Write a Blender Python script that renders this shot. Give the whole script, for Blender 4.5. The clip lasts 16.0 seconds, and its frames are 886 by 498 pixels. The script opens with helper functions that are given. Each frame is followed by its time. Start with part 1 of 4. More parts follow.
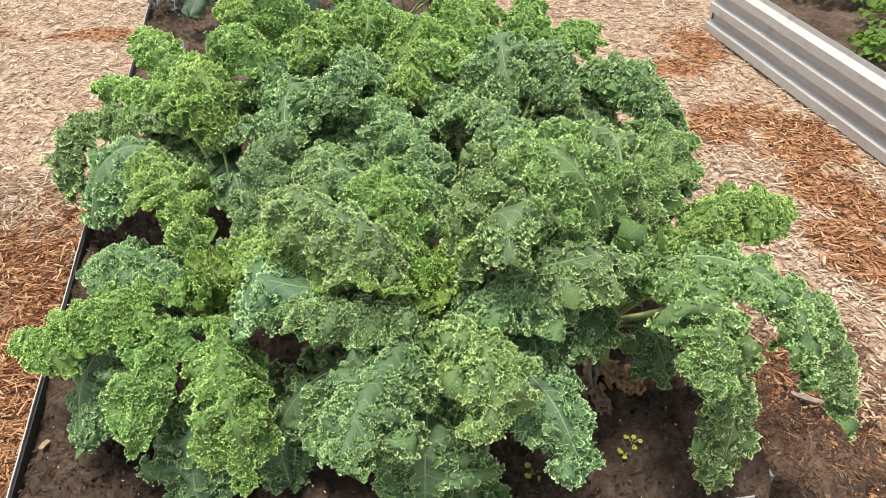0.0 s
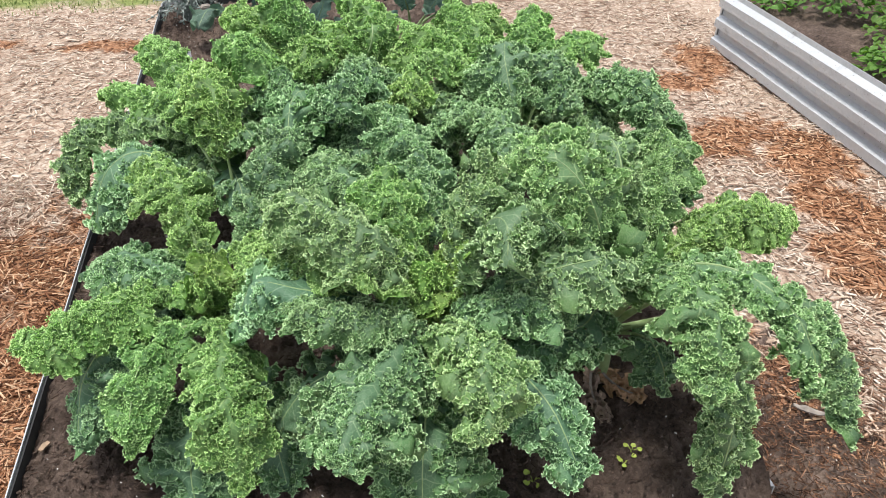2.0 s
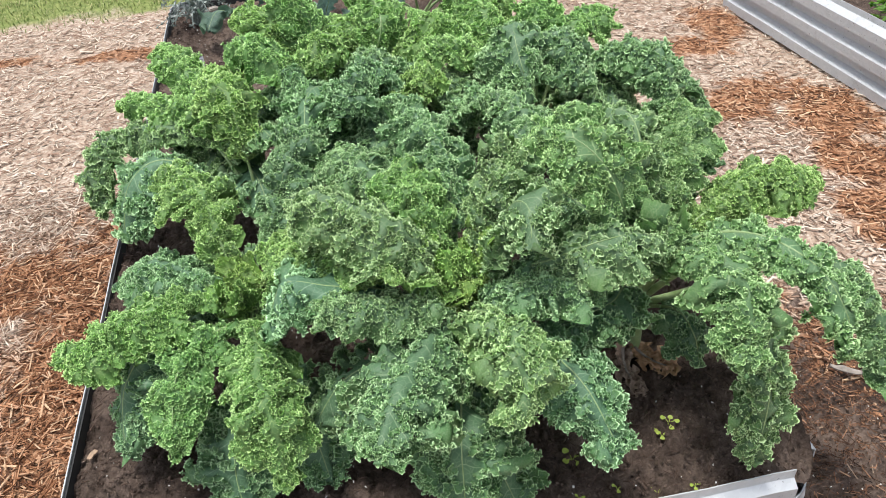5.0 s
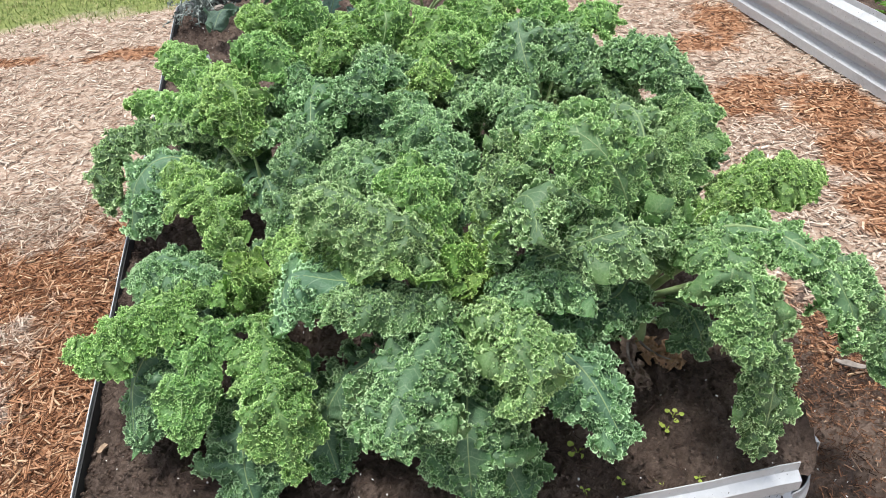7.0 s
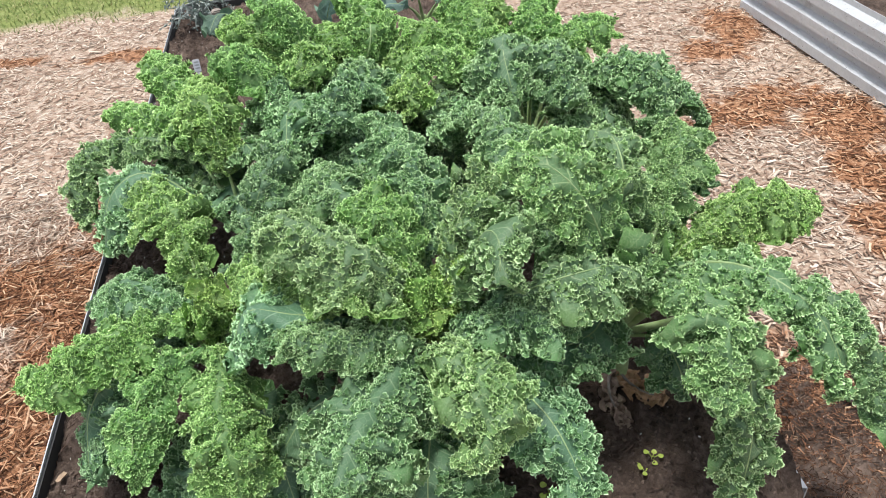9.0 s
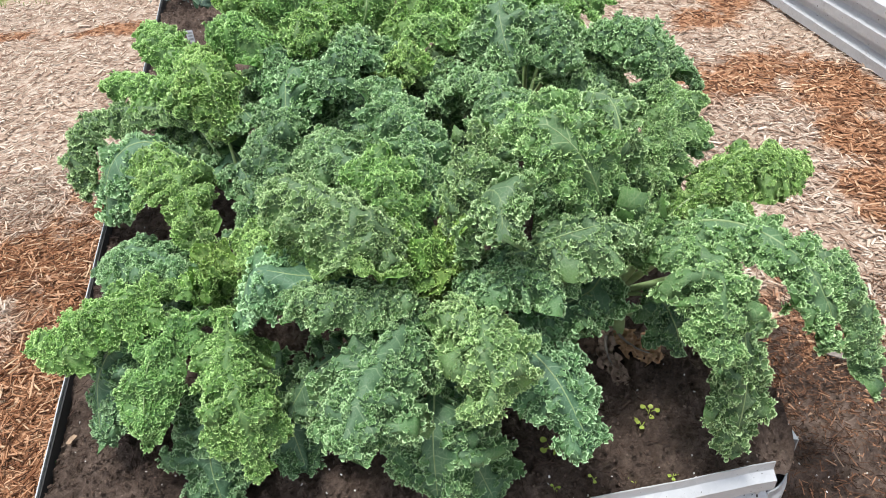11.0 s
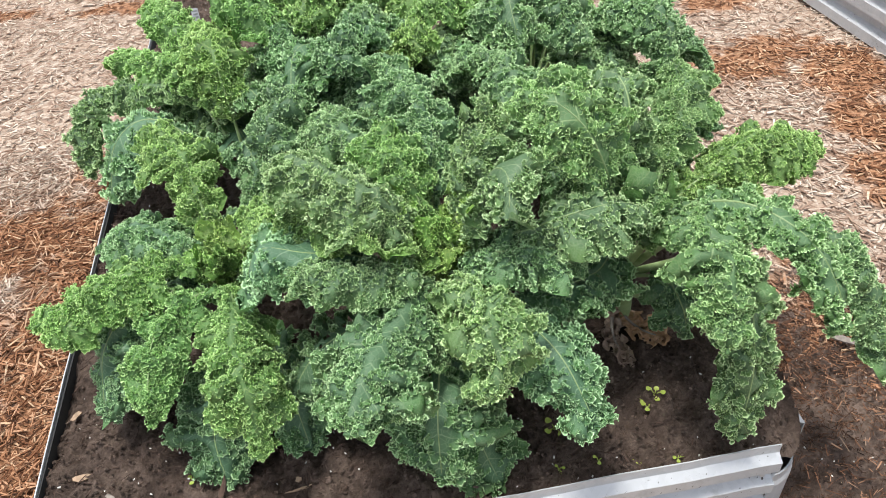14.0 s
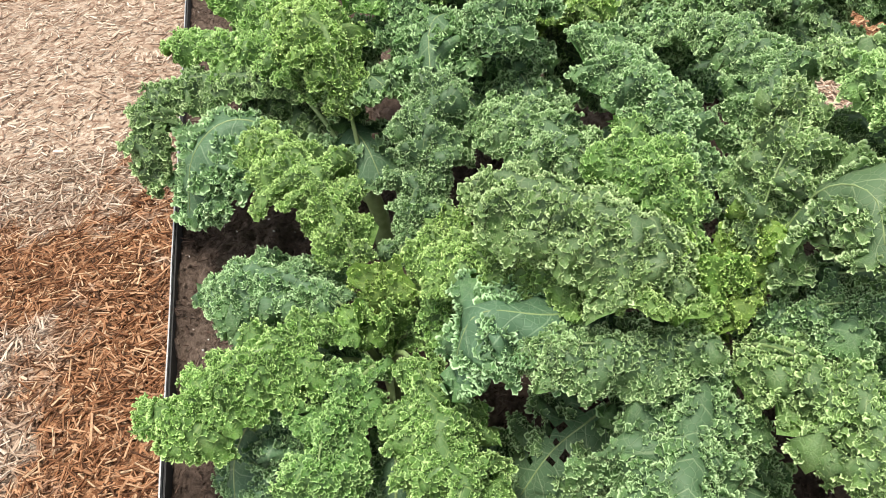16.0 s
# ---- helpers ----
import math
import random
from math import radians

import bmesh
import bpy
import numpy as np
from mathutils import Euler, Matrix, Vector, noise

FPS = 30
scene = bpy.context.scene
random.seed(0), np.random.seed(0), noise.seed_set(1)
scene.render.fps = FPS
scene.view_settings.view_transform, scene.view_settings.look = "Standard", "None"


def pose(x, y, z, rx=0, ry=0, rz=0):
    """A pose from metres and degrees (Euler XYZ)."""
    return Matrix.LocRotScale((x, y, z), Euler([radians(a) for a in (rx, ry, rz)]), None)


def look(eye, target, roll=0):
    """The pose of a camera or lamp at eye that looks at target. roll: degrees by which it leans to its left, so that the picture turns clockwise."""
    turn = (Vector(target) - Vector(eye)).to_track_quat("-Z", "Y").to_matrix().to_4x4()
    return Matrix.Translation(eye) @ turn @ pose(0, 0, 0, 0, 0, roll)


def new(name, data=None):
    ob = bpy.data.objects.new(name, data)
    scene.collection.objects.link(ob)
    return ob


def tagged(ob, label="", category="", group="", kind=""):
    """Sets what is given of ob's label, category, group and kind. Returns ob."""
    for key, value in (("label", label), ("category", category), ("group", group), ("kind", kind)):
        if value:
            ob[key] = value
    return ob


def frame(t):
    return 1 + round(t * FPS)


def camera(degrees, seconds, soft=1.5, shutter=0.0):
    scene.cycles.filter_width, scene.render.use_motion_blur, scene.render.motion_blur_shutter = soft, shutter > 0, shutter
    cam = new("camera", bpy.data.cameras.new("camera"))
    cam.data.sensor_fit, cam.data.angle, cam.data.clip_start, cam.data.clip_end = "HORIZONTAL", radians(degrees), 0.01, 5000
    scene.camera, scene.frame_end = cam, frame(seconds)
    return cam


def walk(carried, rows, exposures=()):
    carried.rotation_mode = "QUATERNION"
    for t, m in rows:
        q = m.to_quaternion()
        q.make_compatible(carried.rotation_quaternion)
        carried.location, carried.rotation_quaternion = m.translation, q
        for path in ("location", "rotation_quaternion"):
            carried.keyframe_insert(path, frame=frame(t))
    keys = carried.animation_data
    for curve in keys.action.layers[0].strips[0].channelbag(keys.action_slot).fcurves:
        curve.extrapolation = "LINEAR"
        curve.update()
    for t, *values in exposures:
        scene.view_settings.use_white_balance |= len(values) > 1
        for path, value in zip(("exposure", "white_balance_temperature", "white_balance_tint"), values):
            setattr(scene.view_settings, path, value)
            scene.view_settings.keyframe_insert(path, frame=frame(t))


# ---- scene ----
cam = camera(59.9, 16.0, soft=0.6)
PATH = [
    (0, (0.52, -0.639, 1.405), (0.857, 0.911, 0.186), 1.8),
    (0.5, (0.525, -0.654, 1.405), (0.853, 0.906, 0.197), 2.2),
    (1, (0.533, -0.66, 1.405), (0.856, 0.91, 0.209), 2.4),
    (1.5, (0.532, -0.659, 1.398), (0.856, 0.916, 0.209), 2.3),
    (2, (0.528, -0.656, 1.393), (0.852, 0.922, 0.208), 1.9),
    (2.5, (0.516, -0.651, 1.386), (0.835, 0.926, 0.198), 1.2),
    (3, (0.517, -0.647, 1.392), (0.821, 0.926, 0.196), -0.1),
    (3.5, (0.528, -0.642, 1.398), (0.812, 0.929, 0.193), -1.5),
    (4, (0.531, -0.65, 1.402), (0.799, 0.919, 0.191), -2.8),
    (4.5, (0.53, -0.653, 1.403), (0.791, 0.911, 0.184), -3.4),
    (7, (0.525, -0.667, 1.405), (0.768, 0.896, 0.181), -4.0),
    (7.5, (0.58, -0.643, 1.415), (0.805, 0.927, 0.198), -4.1),
    (8, (0.619, -0.624, 1.416), (0.83, 0.951, 0.202), -4.1),
    (8.5, (0.63, -0.608, 1.415), (0.829, 0.965, 0.196), -4.1),
    (9, (0.621, -0.602, 1.412), (0.815, 0.962, 0.181), -4.2),
    (9.5, (0.613, -0.61, 1.411), (0.806, 0.94, 0.162), -4.4),
    (12, (0.592, -0.637, 1.406), (0.81, 0.879, 0.12), -4.2),
    (12.5, (0.597, -0.634, 1.399), (0.813, 0.881, 0.111), -4.3),
    (13, (0.601, -0.632, 1.4), (0.813, 0.88, 0.109), -4.4),
    (13.5, (0.606, -0.629, 1.4), (0.812, 0.878, 0.101), -4.4),
    (14, (0.593, -0.632, 1.396), (0.786, 0.869, 0.087), -4.2),
    (14.5, (0.547, -0.627, 1.389), (0.713, 0.865, 0.067), -4.1),
    (15, (0.473, -0.6, 1.366), (0.625, 0.878, 0.027), -4.2),
    (15.2, (0.45, -0.551, 1.36), (0.604, 0.912, 0.005), -3.9),
    (15.5, (0.413, -0.43, 1.33), (0.575, 1.034, -0.024), -4.6),
    (16, (0.318, -0.241, 1.244), (0.553, 1.208, -0.114), -5.2),
]
TINTS = ((0, 7300), (0.8, 7050), (1.6, 6750), (2.2, 6300), (13.5, 6300), (14.5, 6450), (15.0, 6500), (15.5, 6700), (16, 7000))
walk(cam, [(t, look(eye, target, roll)) for t, eye, target, roll in PATH], [(t, 0.45, kelvin, 10) for t, kelvin in TINTS])

# ---- light ----
world = bpy.data.worlds.new("sky")
scene.world = world
world.use_nodes = True
wn = world.node_tree.nodes
sky = wn.new("ShaderNodeTexSky")
sky.sky_type = "NISHITA"
sky.sun_disc = False
sky.sun_elevation, sky.sun_rotation = radians(80), radians(270)
sky.dust_density, sky.air_density, sky.ozone_density = 3.0, 1.0, 1.0
cloud = wn.new("ShaderNodeHueSaturation")
cloud.inputs["Saturation"].default_value, cloud.inputs["Value"].default_value = 0.35, 1.15
world.node_tree.links.new(sky.outputs[0], cloud.inputs["Color"])
world.node_tree.links.new(cloud.outputs[0], wn["Background"].inputs[0])
wn["Background"].inputs[1].default_value = 0.15
sun_data = bpy.data.lights.new("sun", "SUN")
sun_data.energy, sun_data.angle, sun_data.color = 2.6, radians(11), (1.0, 0.95, 0.87)
sun = new("sun", sun_data)
sun.matrix_world = look((0, 0, 0), (0.16, 0.02, -1.0))


# ---- materials ----
def material(name, rough=0.6, metal=0.0, spec=0.5):
    m = bpy.data.materials.new(name)
    m.use_nodes = True
    b = m.node_tree.nodes["Principled BSDF"]
    b.inputs["Roughness"].default_value = rough
    b.inputs["Metallic"].default_value = metal
    b.inputs["Specular IOR Level"].default_value = spec
    return m, m.node_tree.nodes, m.node_tree.links, b


def node(nodes, kind, **inputs):
    n = nodes.new(kind)
    for key, value in inputs.items():
        n.inputs[key.replace("_", " ")].default_value = value
    return n


def ramp(nodes, stops):
    r = nodes.new("ShaderNodeValToRGB")
    while len(r.color_ramp.elements) < len(stops):
        r.color_ramp.elements.new(0.5)
    for e, (p, c) in zip(r.color_ramp.elements, stops):
        e.position, e.color = p, (*c, 1) if len(c) == 3 else c
    return r


def mix(nodes, links, fac, a, b, mode="MIX"):
    n = nodes.new("ShaderNodeMix")
    n.data_type, n.blend_type = "RGBA", mode
    for socket, value in ((n.inputs[0], fac), (n.inputs[6], a), (n.inputs[7], b)):
        if isinstance(value, bpy.types.NodeSocket):
            links.new(value, socket)
        else:
            socket.default_value = value if isinstance(value, (int, float)) else (*value, 1)
    return n.outputs[2]


def calc(nodes, links, op, a, b=0.0, c=0.0):
    n = nodes.new("ShaderNodeMath")
    n.operation = op
    for socket, value in zip(n.inputs, (a, b, c)):
        if isinstance(value, bpy.types.NodeSocket):
            links.new(value, socket)
        else:
            socket.default_value = value
    return n.outputs[0]


def step(nodes, links, value, lo, hi):
    n = nodes.new("ShaderNodeMapRange")
    n.interpolation_type = "SMOOTHSTEP"
    links.new(value, n.inputs[0])
    n.inputs[1].default_value, n.inputs[2].default_value = lo, hi
    return n.outputs[0]


def bump(nodes, links, b, height, strength, distance):
    n = node(nodes, "ShaderNodeBump", Strength=strength, Distance=distance)
    links.new(height, n.inputs["Height"])
    links.new(n.outputs[0], b.inputs["Normal"])


def leaf_material(name, blade, frill, edge, vein, through_light=0.22, crinkle=0.0):
    m, n, l, b = material(name, 0.5, 0.0, 0.4)
    uv = n.new("ShaderNodeUVMap")
    uv.uv_map = "leaf"
    sep = n.new("ShaderNodeSeparateXYZ")
    l.new(uv.outputs[0], sep.inputs[0])
    s, v = sep.outputs[0], sep.outputs[1]
    geo = n.new("ShaderNodeNewGeometry")
    info = n.new("ShaderNodeObjectInfo")
    soft = node(n, "ShaderNodeTexNoise", Scale=38.0, Detail=4.0)
    fine = node(n, "ShaderNodeTexNoise", Scale=260.0, Detail=3.0)
    l.new(geo.outputs["Position"], soft.inputs["Vector"])
    l.new(geo.outputs["Position"], fine.inputs["Vector"])
    # frill towards the margin, broken up by noise
    where = calc(n, l, "ADD", v, calc(n, l, "MULTIPLY_ADD", soft.outputs[0], 0.5, -0.25))
    col = mix(n, l, step(n, l, where, 0.35, 0.95), blade, frill)
    # side veins: thin pale lines that run forward to the margin
    slant = calc(n, l, "MULTIPLY_ADD", v, -0.24, s)
    saw = calc(n, l, "PINGPONG", calc(n, l, "MULTIPLY", slant, 9.0), 0.5)
    line = calc(n, l, "SUBTRACT", 1.0, step(n, l, saw, 0.01, 0.045))
    fade = calc(n, l, "SUBTRACT", 1.0, step(n, l, v, 0.25, 0.8))
    col = mix(n, l, calc(n, l, "MULTIPLY", calc(n, l, "MULTIPLY", line, fade), 0.42), col, vein)
    net = n.new("ShaderNodeTexVoronoi")
    net.feature = "DISTANCE_TO_EDGE"
    net.inputs["Scale"].default_value = 110
    l.new(geo.outputs["Position"], net.inputs["Vector"])
    thin = calc(n, l, "SUBTRACT", 1.0, step(n, l, net.outputs["Distance"], 0.01, 0.07))
    col = mix(n, l, calc(n, l, "MULTIPLY", thin, 0.18), col, vein)
    col = mix(n, l, 1.0, col, info.outputs["Color"], "MULTIPLY")
    # fine crinkles of the frill, with pale crests
    warp = mix(n, l, 0.012, geo.outputs["Position"], fine.outputs["Color"], "ADD")
    cell = n.new("ShaderNodeTexVoronoi")
    cell.feature = "DISTANCE_TO_EDGE"
    cell.inputs["Scale"].default_value = 190
    l.new(warp, cell.inputs["Vector"])
    frilled = calc(n, l, "MULTIPLY", step(n, l, v, 0.45, 0.6), crinkle)
    crest = calc(n, l, "MULTIPLY", calc(n, l, "SUBTRACT", 1.0, step(n, l, cell.outputs["Distance"], 0.02, 0.12)), frilled)
    col = mix(n, l, calc(n, l, "MULTIPLY", crest, 0.1), col, edge)
    # pale margin
    rim = step(n, l, calc(n, l, "ADD", v, calc(n, l, "MULTIPLY_ADD", fine.outputs[0], 0.04, -0.02)), 0.85, 0.955)
    tint = mix(n, l, rim, col, mix(n, l, 0.6, edge, mix(n, l, 1.0, edge, info.outputs["Color"], "MULTIPLY")))
    hsv = n.new("ShaderNodeHueSaturation")
    l.new(tint, hsv.inputs["Color"])
    l.new(calc(n, l, "MULTIPLY_ADD", info.outputs["Random"], 0.016, 0.492), hsv.inputs["Hue"])
    l.new(calc(n, l, "MULTIPLY_ADD", soft.outputs[0], 0.35, 0.825), hsv.inputs["Value"])
    l.new(hsv.outputs[0], b.inputs["Base Color"])
    l.new(calc(n, l, "MULTIPLY_ADD", fine.outputs[0], 0.25, 0.42), b.inputs["Roughness"])
    height = calc(n, l, "ADD", calc(n, l, "MULTIPLY", fine.outputs[0], 0.5), calc(n, l, "MULTIPLY", thin, -0.5))
    height = calc(n, l, "ADD", height, calc(n, l, "MULTIPLY", crest, 0.7))
    bump(n, l, b, height, 0.5, 0.002)
    tr = n.new("ShaderNodeBsdfTranslucent")
    back = n.new("ShaderNodeHueSaturation")
    back.inputs["Saturation"].default_value, back.inputs["Value"].default_value = 1.15, 1.5
    l.new(hsv.outputs[0], back.inputs["Color"])
    l.new(back.outputs[0], tr.inputs["Color"])
    ms = n.new("ShaderNodeMixShader")
    ms.inputs[0].default_value = through_light
    l.new(b.outputs[0], ms.inputs[1])
    l.new(tr.outputs[0], ms.inputs[2])
    l.new(ms.outputs[0], n["Material Output"].inputs["Surface"])
    return m


def stalk_material(name, low, high):
    m, n, l, b = material(name, 0.45)
    geo = n.new("ShaderNodeNewGeometry")
    t = node(n, "ShaderNodeTexNoise", Scale=60.0, Detail=4.0)
    l.new(geo.outputs["Position"], t.inputs["Vector"])
    r = ramp(n, [(0.3, low), (0.7, high)])
    l.new(t.outputs[0], r.inputs[0])
    l.new(r.outputs[0], b.inputs["Base Color"])
    bump(n, l, b, t.outputs[0], 0.3, 0.002)
    return m


KALE = leaf_material("kale_leaf", (0.093, 0.178, 0.09), (0.114, 0.24, 0.07), (0.57, 0.78, 0.44), (0.36, 0.47, 0.28), 0.18, 1.0)
SMOOTH_LEAF = leaf_material("smooth_leaf", (0.075, 0.13, 0.10), (0.10, 0.17, 0.11), (0.16, 0.24, 0.15), (0.33, 0.42, 0.30))
BUSH_LEAF = leaf_material("bush_leaf", (0.09, 0.19, 0.03), (0.12, 0.23, 0.035), (0.15, 0.27, 0.05), (0.14, 0.28, 0.08), 0.3)
DEAD_LEAF = leaf_material("dead_leaf", (0.24, 0.165, 0.115), (0.33, 0.235, 0.16), (0.45, 0.35, 0.25), (0.38, 0.28, 0.19), 0.05)
STALK = stalk_material("pale_stalk", (0.17, 0.26, 0.09), (0.29, 0.39, 0.19))


def soil_material(name, crumbs=False, dry=1.0):
    m, n, l, b = material(name, 0.92, 0.0, 0.25)
    geo = n.new("ShaderNodeNewGeometry")
    big = node(n, "ShaderNodeTexNoise", Scale=7.0, Detail=6.0)
    small = node(n, "ShaderNodeTexNoise", Scale=70.0, Detail=9.0, Roughness=0.75)
    for t in (big, small):
        l.new(geo.outputs["Position"], t.inputs["Vector"])
    r = ramp(n, [(p, tuple(dry * v for v in c)) for p, c in ((0.37, (0.03, 0.021, 0.017)), (0.5, (0.09, 0.065, 0.052)), (0.64, (0.18, 0.136, 0.11)))])
    l.new(calc(n, l, "ADD", calc(n, l, "MULTIPLY", big.outputs[0], 0.5), calc(n, l, "MULTIPLY", small.outputs[0], 0.5)), r.inputs[0])
    col = r.outputs[0]
    if crumbs:
        vary = n.new("ShaderNodeHueSaturation")
        l.new(col, vary.inputs["Color"])
        l.new(calc(n, l, "MULTIPLY_ADD", geo.outputs["Random Per Island"], 1.3, 0.5), vary.inputs["Value"])
        col = vary.outputs[0]
    l.new(col, b.inputs["Base Color"])
    bump(n, l, b, small.outputs[0], 1.0, 0.016)
    return m


SOIL = soil_material("dark_soil", False, 1.45)
DRY_SOIL = soil_material("dry_soil", False, 1.9)
CRUMB = soil_material("soil_crumbs", True, 1.4)


def patch(n, l, geo, x, y, rx, ry, turn=0.0):
    """1 inside a ragged oval stain on the ground, 0 outside."""
    mp = n.new("ShaderNodeMapping")
    mp.vector_type = "TEXTURE"
    mp.inputs["Location"].default_value = (x, y, 0)
    mp.inputs["Rotation"].default_value = (0, 0, radians(turn))
    mp.inputs["Scale"].default_value = (rx, ry, 100)
    l.new(geo.outputs["Position"], mp.inputs["Vector"])
    ln = n.new("ShaderNodeVectorMath")
    ln.operation = "LENGTH"
    l.new(mp.outputs[0], ln.inputs[0])
    t = node(n, "ShaderNodeTexNoise", Scale=11.0, Detail=6.0, Roughness=0.65)
    l.new(geo.outputs["Position"], t.inputs["Vector"])
    d = calc(n, l, "ADD", ln.outputs["Value"], calc(n, l, "MULTIPLY_ADD", t.outputs[0], 2.3, -1.15))
    return calc(n, l, "SUBTRACT", 1.0, step(n, l, d, 0.6, 1.15))


def mulch_material(name, islands):
    m, n, l, b = material(name, 0.85, 0.0, 0.25)
    geo = n.new("ShaderNodeNewGeometry")
    small = node(n, "ShaderNodeTexNoise", Scale=90.0, Detail=6.0, Roughness=0.65)
    l.new(geo.outputs["Position"], small.inputs["Vector"])
    if islands:
        seed = geo.outputs["Random Per Island"]
    else:
        fibres = node(n, "ShaderNodeTexVoronoi", Scale=75.0)
        l.new(mix(n, l, 0.03, geo.outputs["Position"], small.outputs["Color"], "ADD"), fibres.inputs["Vector"])
        parts = n.new("ShaderNodeSeparateColor")
        l.new(fibres.outputs["Color"], parts.inputs[0])
        seed = calc(n, l, "MULTIPLY_ADD", parts.outputs[0], 0.7, calc(n, l, "MULTIPLY", small.outputs[0], 0.3))
    pale = ramp(n, [(0.0, (0.25, 0.16, 0.115)), (0.25, (0.345, 0.242, 0.177)), (0.6, (0.48, 0.375, 0.29)), (1.0, (0.68, 0.595, 0.5))])
    fresh = ramp(n, [(0.0, (0.07, 0.036, 0.022)), (0.25, (0.20, 0.088, 0.042)), (0.6, (0.385, 0.198, 0.105)), (0.85, (0.50, 0.30, 0.18)), (1.0, (0.60, 0.43, 0.28))])
    l.new(seed, pale.inputs[0])
    l.new(seed, fresh.inputs[0])
    spots = None
    for spot in ((-0.17, 0.65, 0.24, 1.1), (-0.55, 1.3, 0.6, 0.2, -14), (-1.0, 3.08, 0.3, 0.07), (-0.3, 2.98, 0.35, 0.07, -6), (2.38, 2.5, 0.15, 0.22), (2.2, 2.28, 0.18, 0.13), (2.12, 1.76, 0.34, 0.17, 15), (2.36, 1.58, 0.2, 0.26), (2.3, 1.22, 0.15, 0.3, 10), (2.18, 0.9, 0.14, 0.3, 10), (1.52, 0.25, 0.32, 0.5), (-0.75, 1.35, 0.16, 0.14)):
        one = patch(n, l, geo, *spot)
        spots = one if spots is None else calc(n, l, "MAXIMUM", spots, one)
    col = mix(n, l, spots, pale.outputs[0], fresh.outputs[0])
    grain = n.new("ShaderNodeHueSaturation")
    l.new(col, grain.inputs["Color"])
    l.new(calc(n, l, "MULTIPLY_ADD", small.outputs[0], 0.9, 0.55 if islands else 0.36), grain.inputs["Value"])
    l.new(grain.outputs[0], b.inputs["Base Color"])
    bump(n, l, b, small.outputs[0], 0.7, 0.006)
    return m


MULCH_CHIP = mulch_material("mulch_chips", True)


def shred_material():
    m, n, l, b = material("damp_shreds", 0.9, 0.0, 0.2)
    geo = n.new("ShaderNodeNewGeometry")
    small = node(n, "ShaderNodeTexNoise", Scale=120.0, Detail=5.0)
    l.new(geo.outputs["Position"], small.inputs["Vector"])
    r = ramp(n, [(0.0, (0.035, 0.023, 0.017)), (0.5, (0.13, 0.069, 0.043)), (0.8, (0.25, 0.13, 0.077)), (0.95, (0.4, 0.235, 0.145)), (1.0, (0.46, 0.34, 0.24))])
    l.new(geo.outputs["Random Per Island"], r.inputs[0])
    l.new(r.outputs[0], b.inputs["Base Color"])
    bump(n, l, b, small.outputs[0], 0.6, 0.003)
    return m


SHRED = shred_material()


def ground_material():
    m = mulch_material("mulch_ground", False)
    n, l, b = m.node_tree.nodes, m.node_tree.links, m.node_tree.nodes["Principled BSDF"]
    geo = n.new("ShaderNodeNewGeometry")
    sep = n.new("ShaderNodeSeparateXYZ")
    l.new(geo.outputs["Position"], sep.inputs[0])
    wob = node(n, "ShaderNodeTexNoise", Scale=4.0, Detail=5.0)
    l.new(geo.outputs["Position"], wob.inputs["Vector"])
    edge = calc(n, l, "SUBTRACT", sep.outputs[1], calc(n, l, "MULTIPLY", calc(n, l, "MAXIMUM", sep.outputs[0], 0.0), 1.5))
    edge = calc(n, l, "ADD", edge, calc(n, l, "MULTIPLY_ADD", wob.outputs[0], 0.5, -0.25))
    turf = node(n, "ShaderNodeTexNoise", Scale=30.0, Detail=6.0)
    l.new(geo.outputs["Position"], turf.inputs["Vector"])
    r = ramp(n, [(0.3, (0.10, 0.14, 0.03)), (0.7, (0.24, 0.27, 0.09))])
    l.new(turf.outputs[0], r.inputs[0])
    old = b.inputs["Base Color"].links[0].from_socket
    l.new(mix(n, l, step(n, l, edge, 3.5, 3.65), old, r.outputs[0]), b.inputs["Base Color"])
    return m


def metal_material():
    m, n, l, b = material("galvanised_steel", 0.42, 0.45, 0.5)
    geo = n.new("ShaderNodeNewGeometry")
    cells = node(n, "ShaderNodeTexVoronoi", Scale=90.0)
    dirt = node(n, "ShaderNodeTexNoise", Scale=14.0, Detail=7.0, Roughness=0.65)
    for t in (cells, dirt):
        l.new(geo.outputs["Position"], t.inputs["Vector"])
    zinc = ramp(n, [(0.0, (0.455, 0.475, 0.492)), (1.0, (0.51, 0.528, 0.547))])
    l.new(cells.outputs["Color"], zinc.inputs[0])
    stain = step(n, l, dirt.outputs[0], 0.55, 0.75)
    specks = node(n, "ShaderNodeTexNoise", Scale=150.0, Detail=2.0)
    l.new(geo.outputs["Position"], specks.inputs["Vector"])
    speck = calc(n, l, "MULTIPLY", step(n, l, specks.outputs[0], 0.68, 0.72), step(n, l, dirt.outputs[0], 0.4, 0.6))
    worn = mix(n, l, calc(n, l, "MULTIPLY", stain, 0.5), zinc.outputs[0], (0.2, 0.185, 0.17))
    l.new(mix(n, l, speck, worn, (0.04, 0.03, 0.024)), b.inputs["Base Color"])
    l.new(calc(n, l, "MULTIPLY_ADD", dirt.outputs[0], 0.35, 0.22), b.inputs["Roughness"])
    l.new(calc(n, l, "MULTIPLY_ADD", stain, -0.1, 0.2), b.inputs["Metallic"])
    bump(n, l, b, dirt.outputs[0], 0.15, 0.003)
    return m


METAL = metal_material()


